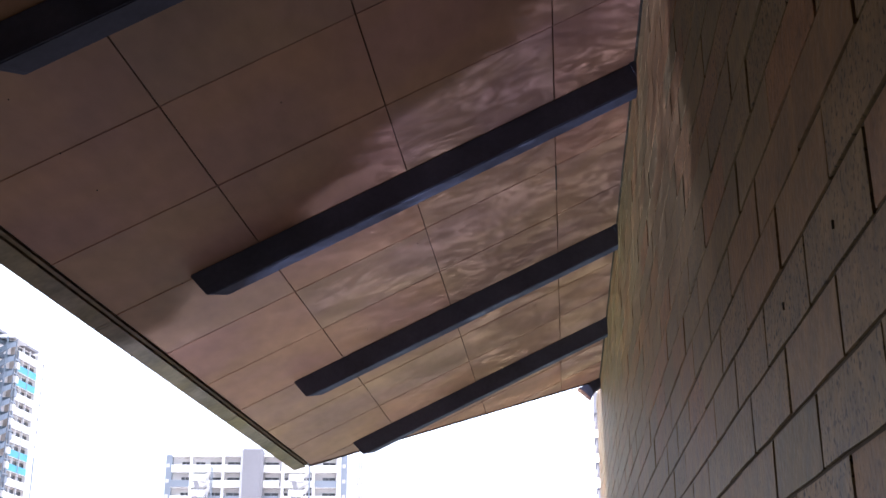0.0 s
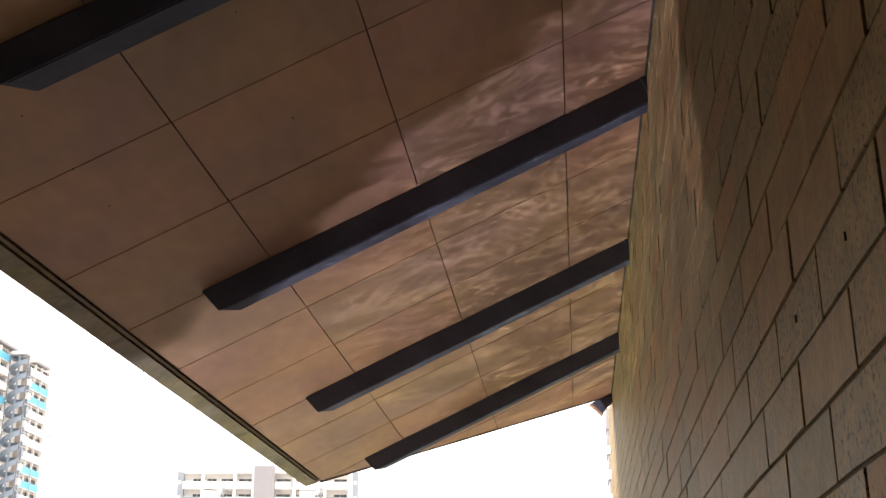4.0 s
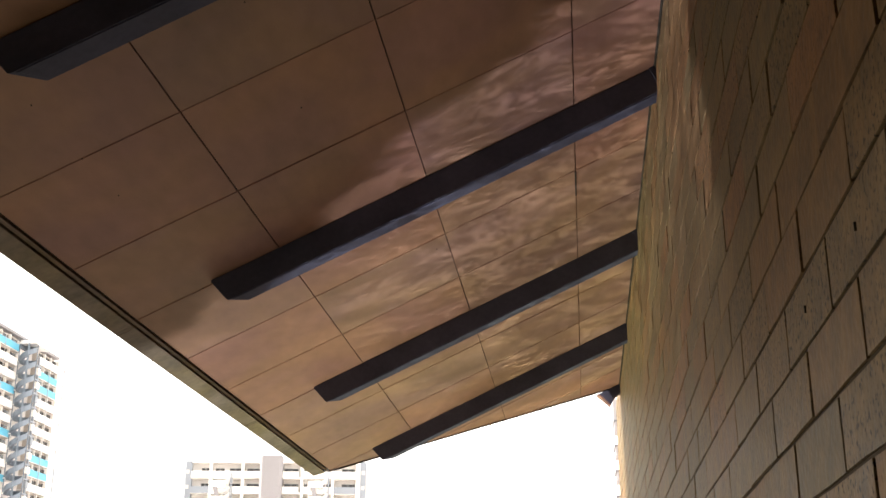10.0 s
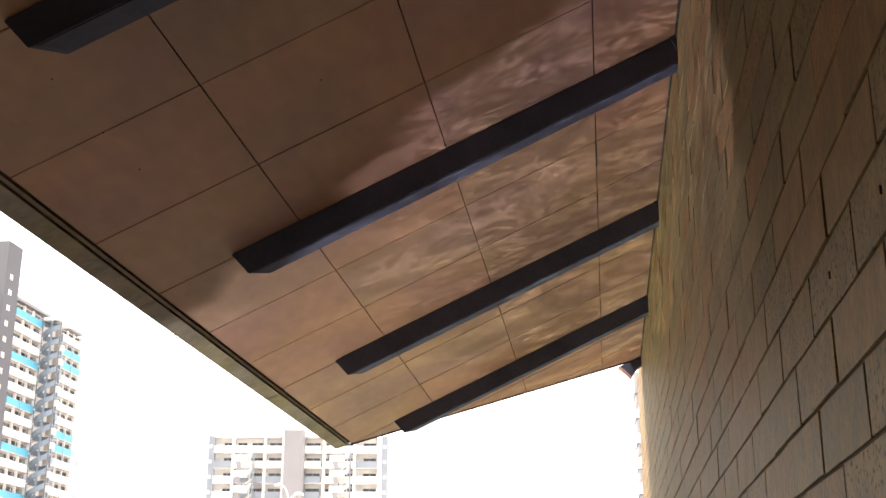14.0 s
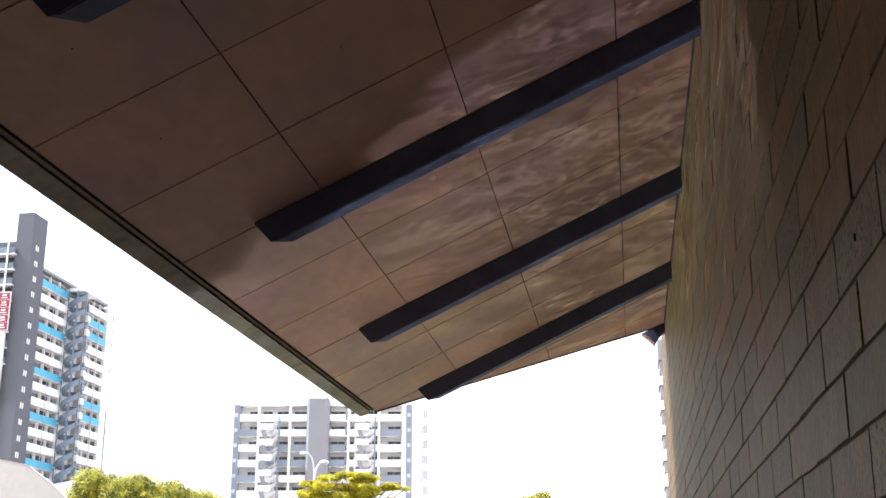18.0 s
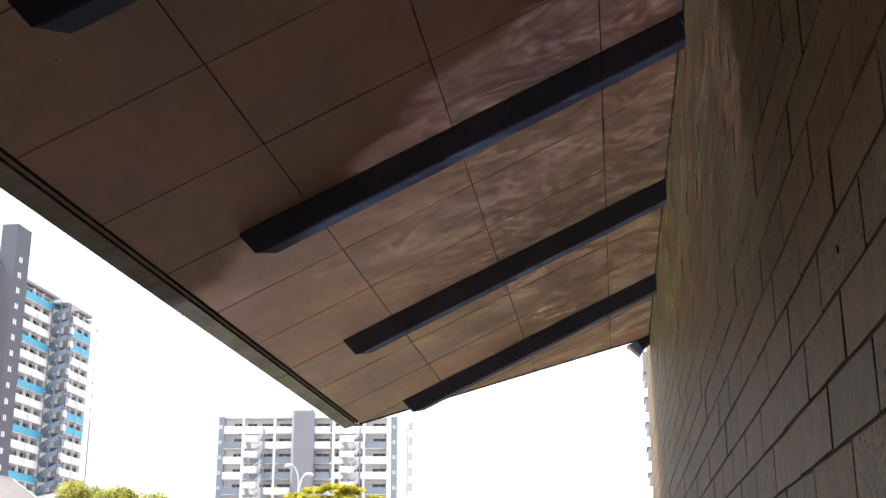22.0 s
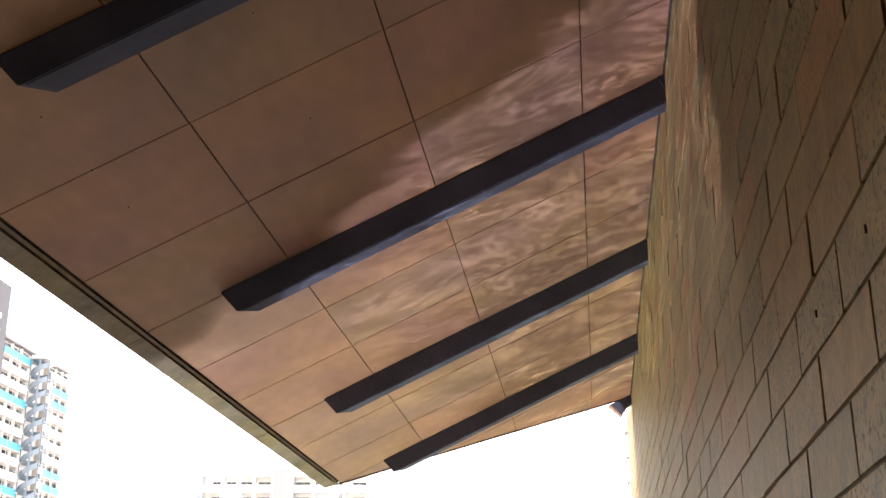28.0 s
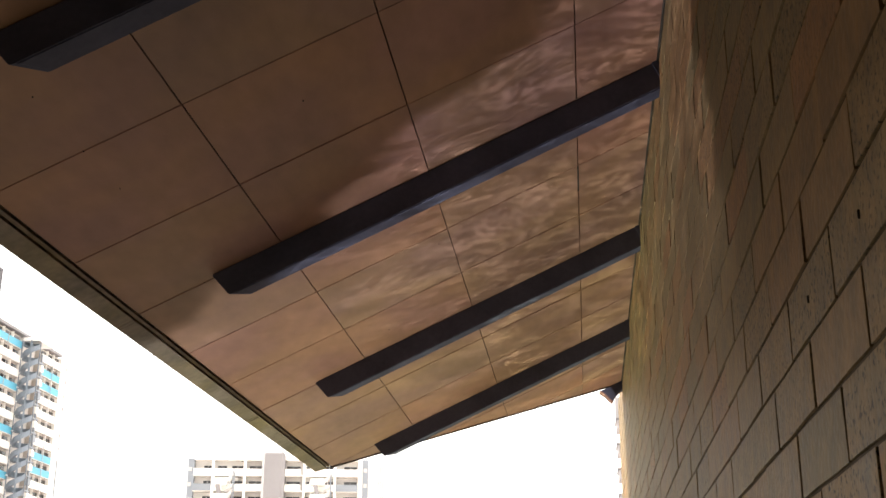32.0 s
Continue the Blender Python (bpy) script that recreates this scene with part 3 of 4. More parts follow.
def rafter(y, k):
    """A black steel rafter under the boards with a square-cut, slightly raked end."""
    r = thing("rafter", (0, 0, 0), "black painted steel rafter under the soffit boards", "rafter", "rafters under the eave")
    depth, width = 0.31 * UNIT, 0.25 * UNIT
    last = k == 4
    if not last:
        profile = [under(0.0, y, 0.0), under(5.47 * UNIT, y, 0.0), under(5.38 * UNIT, y, -depth * 0.94), under(5.33 * UNIT, y, -depth), under(0.0, y, -depth)]
    else:
        tip = [(0.56, 0.0), (0.50, -0.12), (0.43, -0.34), (0.37, -0.29), (0.31, -0.25), (0.26, -0.225), (0.18, -0.20), (0.1, -0.19), (0.0, -0.19)]
        profile = [under(0.0, y, 0.0)] + [under(s * UNIT, y, n * UNIT) for s, n in tip]
    bm = prism(profile, Vector((0, width, 0)))
    if not last:
        for v in bm.verts:                      # the end is mitred: its far corner stands back
            if v.co.y > y + width * 0.5 and (v.co - under(0, v.co.y)).dot(DOWN) > 5 * UNIT:
                v.co -= DOWN * MITRE * UNIT
        edges = [e for e in bm.edges if e.calc_length() > 0.03]
        bmesh.ops.bevel(bm, geom=edges, offset=0.003, segments=2, affect="EDGES")
    part("beam", bm, M_BEAM, r)
    if last:
        # added strip for the tan soffit underside that shows past the bracket
        lip = [under(s * UNIT, y - 0.006, n * UNIT) for s, n in ((0.60, 0.0), (0.53, -0.13), (0.45, -0.35), (0.43, -0.34), (0.50, -0.12), (0.56, 0.0))]
        part("lip", prism(lip, Vector((0, width + 0.012, 0))), M_PANEL, r, "added tan strip standing in for the soffit underside beyond")
    if not last:
        part("bearing_plate", prism([under(0.0, y - 0.004, -depth - 0.004), under(0.02, y - 0.004, -depth - 0.004), under(0.02, y - 0.004, 0), under(0.0, y - 0.004, 0)], Vector((0, width + 0.008, 0))), M_BEAM, r, "black steel bearing plate at the wall")


for k, y in enumerate(BEAM_Y):
    rafter(y, k)


def corner_trim():
    bm = bmesh.new()
    slab_on_slope(bm, 0.001, 0.006, WALL_Y0, 29 * UNIT, -0.006, 0.0, 0.001)
    trim(bm)
    tagged(part("trim", bm, M_TRIM), "thin grey metal trim where soffit meets brick", "trim", kind="structure")


corner_trim()

# ---- apartment towers ----


def tower_left():
    """Tall apartment block with balconies that face the water."""
    t = thing("apartment_tower", (-100, 186, 0), "tall white apartment tower with sky-blue balconies and a dark grey shaft", "apartment building")
    fh, bh, y_end = 2.74, 2.6, 35.5
    part("wall", boxed((-14, 5.0, 0), (-1.6, y_end, 58.6)), M_WHITE, t, "white rendered wall")
    part("roof", boxed((-14.3, 5.0, 58.6), (-0.1, 32.8, 59.1)), M_MIDGREY, t, "thin grey roof slab")
    shaft = part("shaft", boxed((-3.0, 0, 0), (0, 5.0, 67.6), 0.05), M_SLAB, t, "dark grey lift and stair shaft")
    part("end_wall", boxed((-1.6, 32.6, 0), (-0.05, y_end, 58.3)), M_WHITE, t, "white end wall")
    part("drain_pipe", tube([(0.05, 35.2, 0), (0.05, 35.2, 39.0)], 0.09), M_STAIR, t)
    for k in range(7):
        part("vent", boxed((-0.1, 35.1, 40.6 + 2.6 * k), (0.1, 35.3, 41.5 + 2.6 * k)), M_MIDGREY, t)
    pane = boxed((0, -0.17, 0), (0.06, 0.17, 0.95))
    me = mesh_of("window", boxed((-0.02, -0.55, 0), (0.02, 0.55, 1.1)), M_SLAB)
    pme = mesh_of("pane", pane, M_WHITE)
    for k in range(22):
        w = new("window", me)
        w.parent = t
        w.location = (0.0, 1.9, 61.0 - fh * k)
        for dy in (-0.33, 0.33):
            g = new("pane", pme)
            g.parent = w
            g.location = (0.02, dy, 0.08)
    par = {}
    for key, y0, y1 in (("a", 5.2, 15.8), ("b", 24.0, 32.5)):
        for mat in (M_WHITE, M_BLUE):
            par[key, mat.name] = mesh_of("parapet", boxed((-0.25, y0, 0), (0, y1, 1.25), 0.03), mat)
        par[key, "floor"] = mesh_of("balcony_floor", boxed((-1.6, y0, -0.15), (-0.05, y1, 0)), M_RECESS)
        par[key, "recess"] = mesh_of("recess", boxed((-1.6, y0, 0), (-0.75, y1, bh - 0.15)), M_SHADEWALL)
    win = mesh_of("window", boxed((-0.76, -1.05, 0.9), (-0.7, 1.05, 2.15)), M_PANE)
    fin = mesh_of("fin", boxed((-0.75, -0.05, 0), (-0.25, 0.05, bh - 0.15)), M_WHITE)
    blue_b = {1, 2, 7, 8, 13, 14}
    for k in range(20):
        z = 55.85 - bh * k
        for key, blue in (("a", k % 3 == 0), ("b", k in blue_b)):
            mat = M_BLUE if blue else M_WHITE
            p = new("parapet", par[key, mat.name])
            p.parent, p.location = t, (0, 0, z)
            tagged(p, "sky-blue balcony parapet" if blue else "white balcony parapet")
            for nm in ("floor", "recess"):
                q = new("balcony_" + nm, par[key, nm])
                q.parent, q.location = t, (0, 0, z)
            y0, y1 = (5.2, 15.8) if key == "a" else (24.0, 32.5)
            for j in range(3):
                q = new("window", win)
                q.parent, q.location = t, (0, y0 + (j + 0.5) * (y1 - y0) / 3 + 0.5, z)
            for j in (1, 2):
                q = new("fin", fin)
                q.parent, q.location = t, (0, y0 + j * (y1 - y0) / 3, z)
    for y in (9.8, 28.6):
        part("downpipe", tube([(0.1, y, 0), (0.1, y, 57.8)], 0.06, 6), M_HATCH, t)
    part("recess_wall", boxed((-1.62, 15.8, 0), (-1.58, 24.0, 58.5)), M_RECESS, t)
    # outside stair: a round stair, one turn a storey
    cx, cy, rad = 1.55, 15.9, 1.45
    stair = part("outside_stair", tube([(cx, cy, 0), (cx, cy, 57.3)], 0.16, 8), M_STAIR, t, "blue-grey steel spiral stair")
    for k in range(4):
        a = k * math.pi / 2 + 0.4
        part("post", tube([(cx + rad * 1.08 * math.cos(a), cy + rad * 1.08 * math.sin(a), 0), (cx + rad * 1.08 * math.cos(a), cy + rad * 1.08 * math.sin(a), 57.3)], 0.11, 6), M_STAIR, stair)
    bm = bmesh.new()
    rings = []
    for j in range(21):
        a = -2.62 + j * math.tau / 20
        z = bh * (0.85 * min(j, 10) / 10 + 0.15 * max(j - 10, 0) / 10)   # the half facing the camera climbs, to fit its view; the other is nearly level
        ca, sa = math.cos(a), math.sin(a)
        rings.append([bm.verts.new((cx + r * ca, cy + r * sa, z + dz)) for r, dz in ((rad, 0.85), (rad, -0.15), (0.8, -0.15), (0.8, 0.0), (rad - 0.1, 0.0), (rad - 0.1, 0.85))])
    for p, q in zip(rings, rings[1:]):
        for i in range(6):
            bm.faces.new((p[i], p[(i + 1) % 6], q[(i + 1) % 6], q[i]))
    bm.faces.new(rings[0])
    bm.faces.new(rings[-1][::-1])
    bmesh.ops.recalc_face_normals(bm, faces=bm.faces)
    flight = mesh_of("flight", bm, M_STAIR)
    for k in range(20):
        f = new("flight", flight)
        f.parent, f.location = stair, (0, 0, 54.0 - bh * k)
    bridge = mesh_of("landing", boxed((-1.6, 15.0, -0.15), (0.4, 19.4, 0.02)), M_LAMP)
    for k in range(20):
        f = new("landing", bridge)
        f.parent, f.location = stair, (0, 0, 54.0 - bh * k)
    part("stair_roof", boxed((0.2, 15.2, 57.3), (3.2, 21.4, 57.9)), M_LAMP, t)
    mast = part("lift_mast", boxed((0.5, 22.3, 6), (0.8, 22.7, 56.5)), M_PALEBLUE, t, "blue and white steel lift mast")
    for k in range(18):
        part("mast_panel", boxed((0.45, 22.0, 9.0 + 2.6 * k), (0.95, 23.1, 10.2 + 2.6 * k)), M_WHITE if k % 3 else M_PALEBLUE, mast)
    rung = mesh_of("rung", boxed((0.45, 20.4, 0), (0.9, 23.2, 0.25)), M_PALEBLUE)
    for k in range(20):
        r = new("rung", rung)
        r.parent, r.location = mast, (0, 0, 54.6 - bh * k)


tower_left()


def tower_wing():
    """The next block of the tower, half hidden, with balconies and an upright sign."""
    t = thing("apartment_wing", (-103, 186, 0), "grey apartment wing with stacked balconies and an upright red sign", "apartment building")
    part("wall", boxed((-14, 1.2, 0), (-0.05, 4.8, 62.8)), M_SLAB, t, "shaded grey wall")
    rail = mesh_of("balcony", boxed((-9, -0.6, 0), (0.25, 1.2, 1.1), 0.03), M_STAIR)
    slab = mesh_of("balcony_floor", boxed((-9, -0.8, -0.25), (0.4, 1.2, 0)), M_LAMP)
    for k in range(8):
        for m, nm in ((rail, "balcony"), (slab, "balcony_floor")):
            q = new(nm, m)
            q.parent, q.location = t, (0, 0, 60.2 - 2.74 * k)
    part("post", boxed((-1.0, -0.9, 0), (-0.75, -0.65, 63.5)), M_LAMP, t)
    sign = part("sign_board", boxed((-1.5, -1.15, 46.5), (0.75, -0.95, 53.2)), M_LAMP, t, "upright white sign board")
    for k in range(5):
        z = 46.62 + k * 1.30
        part("sign_panel", boxed((-1.3, -1.2, z), (0.6, -1.16, z + 1.2)), M_RED, sign, "red square sign panel")
        part("bar", boxed((-0.9, -1.23, z + 0.25), (0.2, -1.21, z + 0.42)), M_LAMP, sign)
        part("bar", boxed((-0.75, -1.23, z + 0.62), (0.05, -1.21, z + 0.95)), M_LAMP, sign)
    part("low_frame", boxed((-2.0, -1.3, 20), (0.4, -0.9, 46.2)), M_RECESS, t)


tower_wing()


def block_middle():
    """White slab block with recessed balconies, a grey shaft and two outside stairs, square to the view."""
    t = thing("apartment_block", (-33.82, 227.5, 0), "white apartment block with recessed balconies and a grey shaft", "apartment building", turn=8.455)
    fh, top = 2.87, 38.8
    deep = 12.0
    u0, u1 = -39.6, -7.8
    part("wall", boxed((u0, 1.5, 0), (u1, deep, top + 0.2)), M_RECESS, t, "wall behind the balconies, greyed for the recesses' shade")
    part("roof", boxed((u0, 0, top), (u1, deep, top + 0.45)), M_WHITE, t, "white roof slab")
    part("shaft", boxed((-26.6, -2.2, 0), (-22.4, 2, 40.3), 0.5), M_MIDGREY, t, "grey lift shaft")
    part("glass_strip", boxed((-40.8, 0.4, 0), (u0, 5, 39.1)), M_PALEBLUE, t, "grey-blue strip of stair windows")
    part("glass_strip", boxed((-7.8, 0.4, 0), (-6.7, 5, 39.1)), M_PALEBLUE, t, "grey-blue strip of stair windows")
    part("side_wall", boxed((-6.7, 0.8, 0), (-3.3, 12, 37.9)), M_WHITE, t, "white side wing")
    part("rain_pipe", tube([(-4.74, 0.68, 0), (-4.74, 0.68, 37.0)], 0.05, 6), M_MIDGREY, t)
    part("rain_pipe", tube([(-3.4, 0.70, 0), (-3.4, 0.70, 36.6)], 0.05, 6), M_HATCH, t)
    part("pier", boxed((-8.6, 0, 0), (-7.8, 1.6, top)), M_WHITE, t)
    bays = [(-39.6, -36.2), (-35.7, -30.2), (-29.7, -26.5), (-22.5, -19.4), (-18.6, -13.2), (-12.7, -8.6)]
    for u in (-36.2, -30.2, -19.0, -13.2):
        part("pillar", boxed((u, -0.15, 0), (u + 0.45, 1.5, top)), M_WHITE, t)
    blue = {(0, 1), (0, 4), (2, 2), (2, 3), (1, 2), (1, 3), (3, 2), (3, 3), (5, 1), (5, 4), (0, 8), (5, 8), (2, 7), (3, 7)}
    slots = {0: [(-37.9, -36.4)], 1: [(-35.3, -33.6), (-32.6, -30.5)], 2: [(-29.3, -26.7)], 3: [(-22.2, -19.6)], 4: [(-18.4, -17.9), (-14.9, -13.4)], 5: [(-11.3, -8.9)]}
    for k in range(14):
        z = top - fh * (k + 1)
        part("balcony_floor", boxed((u0, -0.1, z - 0.12), (u1, 1.5, z + 0.1)), M_WHITE, t)
        for j, (a, b) in enumerate(bays):
            isblue = (j, k) in blue
            part("parapet", boxed((a, -0.2, z - 0.05), (b, 0.0, z + 1.22), 0.02), M_PALEBLUE if isblue else M_WHITE, t, "grey-blue parapet" if isblue else "")
            for a2, b2 in slots[j]:
                w = part("window", boxed((a2, 1.38, z + 0.5), (b2, 1.52, z + 1.95)), M_PANE, t)
                part("frame", boxed(((a2 + b2) / 2 - 0.05, 1.34, z + 0.5), ((a2 + b2) / 2 + 0.05, 1.4, z + 1.95)), M_MIDGREY, w)
        for u in (-40.75, -7.65):
            part("window", boxed((u + 0.1, 0.34, z + 0.8), (u + 0.7, 0.42, z + 1.5)), M_RECESS, t)
        w = part("window", boxed((-4.5, 0.7, z + 0.55), (-3.75, 0.85, z + 2.1)), M_WINGPANE, t)
        part("sill", boxed((-4.55, 0.66, z + 0.47), (-3.7, 0.84, z + 0.55)), M_WHITE, w)
        part("frame", boxed((-4.15, 0.66, z + 0.55), (-4.1, 0.72, z + 2.1)), M_WHITE, w)
    for a, b in ((-35.6, -31.7), (-17.4, -13.5)):
        st = part("outside_stair", boxed((b - 0.22, -2.4, 0), (b - 0.06, -2.2, 36.6)), M_PALEBLUE, t, "white outside stair between thin posts")
        part("post", boxed((b - 0.22, -0.6, 0), (b - 0.06, -0.4, 36.6)), M_PALEBLUE, st)
        part("post", boxed((b - 0.75, -2.5, 0), (b - 0.6, -2.3, 35.6)), M_RECESS, st)
        part("post", boxed((a + 0.05, -2.5, 0), (a + 0.2, -2.3, 35.0)), M_WHITE, st)
        for k in range(12):
            z = 34.0 - fh * k
            part("landing", boxed((a, -2.5, z - 0.1), (b - 1.25, -0.25, z + 1.05), 0.03), M_WHITE, st)
            part("flight", prism([Vector((a + 0.95, -2.45, z - 1.75)), Vector((a + 1.75, -2.45, z - 1.75)), Vector((a + 1.35, -2.45, z - 0.1)), Vector((a + 0.5, -2.45, z - 0.1))], Vector((0, 0.25, 0))), M_MIDGREY, st)
            part("side_rail", prism([Vector((b - 1.25, -2.4, z + 1.05)), Vector((b - 1.25, -2.4, z + 0.1)), Vector((b - 0.3, -2.4, z + 1.0)), Vector((b - 0.3, -2.4, z + 1.75))], Vector((0, 0.08, 0))), M_RECESS, st)
        for k in range(12):
            z = 34.0 - fh * k
            part("lower_flight", prism([Vector((a + 1.9, -1.2, z - 1.7)), Vector((b - 0.3, -1.2, z - 0.6)), Vector((b - 0.3, -1.2, z - 0.2)), Vector((a + 1.9, -1.2, z - 1.3))], Vector((0, 0.6, 0))), M_RECESS, st)


block_middle()


def block_right():
    """A block seen past the end of the brick wall: its corner and a stack of balcony ends."""
    t = thing("apartment_corner", (4.45, 140, 0), "pale apartment block with a stack of grey balcony ends", "apartment building")
    part("wall", boxed((0, 0, 0), (16, 12, 32.5)), M_WHITE, t)
    part("roof_box", boxed((-0.42, -0.2, 28.6), (0.5, 3, 31.6)), M_MIDGREY, t, "grey stair head")
    for k in range(10):
        z = 28.0 - 2.86 * k
        b = part("balcony", boxed((-0.36, -1.2, z - 0.2), (0.3, 3, z + 0.75)), M_MIDGREY, t)
        part("rail", boxed((-0.48, -1.3, z + 0.75), (0.3, 3, z + 0.95)), M_SLAB, b)


block_right()


def low_hall():
    """Low concrete hall with a falling roofline."""
    t = thing("low_hall", (0, 0, 0), "pale concrete hall with a falling roofline", "building")
    F, R = Vector((-0.147, 0.989, 0)), Vector((0.989, 0.147, 0))

    def at(u, z, d):
        return F * d + R * u + Vector((0, 0, z))
    line = [(-22.0, 7.9), (-17.3, 6.95), (-16.04, 6.72), (-15.3, 6.58), (-15.12, 6.52), (-14.96, 6.38), (-14.6, 6.13), (-14.25, 5.88), (-13.67, 5.36), (-13.4, 5.1)]
    part("front_wall", prism([at(-22.0, 0, 44), *[at(u, z, 44) for u, z in line], at(-13.3, 0, 44)], F * 0.2), M_HALL, t)
    part("coping", prism([at(u, z + 0.004, 43.97) for u, z in line] + [at(u, z + 0.03, 43.97) for u, z in line[::-1]], F * 0.25), M_HALL, t)
    part("rear_wall", prism([at(-18.5, 0, 53), at(-14.2, 0, 53), at(-14.2, 7.6, 53), at(-15.6, 7.2, 53), at(-16.2, 6.96, 53), at(-18.5, 6.5, 53)], F * 0.5), M_WHITE, t, "white rear wall")


low_hall()


def shed(u, w):
    F, R = Vector((-0.147, 0.989, 0)), Vector((0.989, 0.147, 0))
    s = thing("roof_shed", tuple(F * 62 + R * u), "small brown-roofed shed beyond the trees", "shed", "sheds beyond the trees", turn=8.455)
    part("wall", boxed((0.1, 0.1, 0), (w - 0.1, 2, 6.6)), M_CONCRETE, s)
    part("roof", boxed((0, 0, 6.6), (w, 2.2, 6.95), 0.03), M_TERRA, s)


shed(0.05, 1.15)
shed(1.6, 1.2)

# ---- street lamps ----


def street_lamp(u, d, height, side, reach):
    F, R = Vector((-0.147, 0.989, 0)), Vector((0.989, 0.147, 0))
    s = thing("street_lamp", tuple(F * d + R * u), "white steel street lamp with a curved arm", "street lamp", "street lamps", turn=8.455)
    bend = [(0, 0, 0), (0, 0, height - 1.1)]
    for k in range(1, 7):
        a = k / 6 * math.pi / 2
        bend.append((side * reach * (1 - math.cos(a)), 0, height - 1.1 + 1.0 * math.sin(a)))
    part("pole", tube(bend, [0.062] + [0.042] * 7, 10), M_LAMP, s)
    head = bmesh.new()
    bmesh.ops.create_uvsphere(head, u_segments=14, v_segments=8, radius=1.0)
    for v in head.verts:
        v.co = Vector((side * (reach + 0.14) + v.co.x * 0.23, v.co.y * 0.14, height - 0.09 + max(v.co.z, -0.35) * 0.12))
    part("head", head, M_LAMP, s, "white lamp head")
    part("lens", boxed((side * (reach + 0.16) - 0.16, -0.09, height - 0.15), (side * (reach + 0.16) + 0.16, 0.09, height - 0.125)), M_LENS, s)


street_lamp(-6.55, 60.0, 9.02, -1, 0.36)
street_lamp(-6.0, 55.0, 8.0, 1, 0.30)

# ---- trees ----


def leaves(centres, count, size, flat=1.0, seed=1):
    """Many small bent leaves on uneven clumps; centres holds (x, y, z, radius) of each clump."""
    rng = np.random.default_rng(seed)
    verts, faces = [], []
    total = sum(c[3] ** 2 for c in centres)
    for cx, cy, cz, r in centres:
        n = int(count * r * r / total)
        w = rng.normal(size=(n, 3))
        w /= np.linalg.norm(w, axis=1)[:, None]
        rad = r * (0.55 + 0.5 * rng.random(n) ** 0.6)
        for (a, b, c), q in zip(w, rad):
            lump = 1 + 0.28 * noise.noise(Vector((a * 2.1 + cx, b * 2.1 + cy, c * 2.1 + cz)))
            p = Vector((cx + a * q * lump, cy + b * q * lump, cz + c * q * lump * flat))
            s = size * rng.uniform(0.6, 1.3)
            d1 = Vector(rng.normal(size=3)).normalized()
            d2 = d1.cross(Vector((a, b, c + 0.6))).normalized()
            i = len(verts)
            verts += [p - d1 * s, p + d2 * s * 0.5 + Vector((0, 0, s * 0.12)), p + d1 * s, p - d2 * s * 0.5 + Vector((0, 0, s * 0.12))]
            faces.append((i, i + 1, i + 2, i + 3))
    me = bpy.data.meshes.new("crown")
    me.from_pydata(verts, [], faces)
    return me


def tree(u, d, clumps, trunk_h, leaf, count, size, label, flat=1.0, seed=1, radius=0.2):
    F, R = Vector((-0.147, 0.989, 0)), Vector((0.989, 0.147, 0))
    t = thing("tree", tuple(F * d + R * u), label, "tree", "trees beyond the pond", turn=8.455)
    rng = random.Random(seed)
    bends = [(rng.uniform(-0.1, 0.1) * k, rng.uniform(-0.1, 0.1) * k, trunk_h * k / 5) for k in range(6)]
    trunk = part("trunk", tube(bends, [radius * (1.25 - 0.13 * k) for k in range(6)], 10), M_BARK, t)
    tip = Vector(bends[-1])
    fork = Vector(bends[-2])
    for x, y, z, r in clumps:
        end = Vector((x, y, z))
        mid = fork.lerp(end, 0.5) + Vector((rng.uniform(-0.2, 0.2), rng.uniform(-0.2, 0.2), 0.15))
        part("limb", tube([tuple(fork), tuple(mid), tuple(end)], [radius * 0.4, radius * 0.22, radius * 0.06], 6), M_BARK, trunk)
    me = leaves(clumps, count, size, flat, seed)
    me.materials.append(leaf)
    crown = new("crown", me)
    crown.parent = t
    return t


tree(-12.2, 46, [(-1.35, 0, 6.12, 0.58), (-1.0, -0.4, 6.0, 0.6), (-0.55, 0.3, 5.85, 0.62), (0.5, 0.2, 6.02, 0.5), (0.25, -0.4, 5.75, 0.65), (0.85, 0.1, 5.75, 0.62), (1.5, 0.3, 5.6, 0.62), (1.95, -0.1, 5.65, 0.55), (-1.55, -0.3, 5.55, 0.5), (-1.05, 0.3, 5.2, 1.05), (-0.1, -0.5, 5.2, 0.85), (0.3, 0, 4.7, 1.4), (1.5, -0.3, 5.0, 0.95), (-1.75, 0.2, 4.9, 0.6)],
     3.8, M_LEAF, 42000, 0.055, "round broadleaf tree with dense yellow-green leaves", seed=3)
tree(-9.6, 47, [(-0.35, 0, 5.62, 0.42), (0.25, 0.2, 5.55, 0.45), (0.75, -0.1, 5.32, 0.42), (-0.8, -0.2, 5.4, 0.5), (1.15, 0, 5.05, 0.5), (-0.1, 0, 4.9, 0.9), (0.5, 0, 4.7, 0.9)], 3.8, M_LEAF_PALE, 18000, 0.055, "round broadleaf tree with pale sunlit leaves", seed=5)
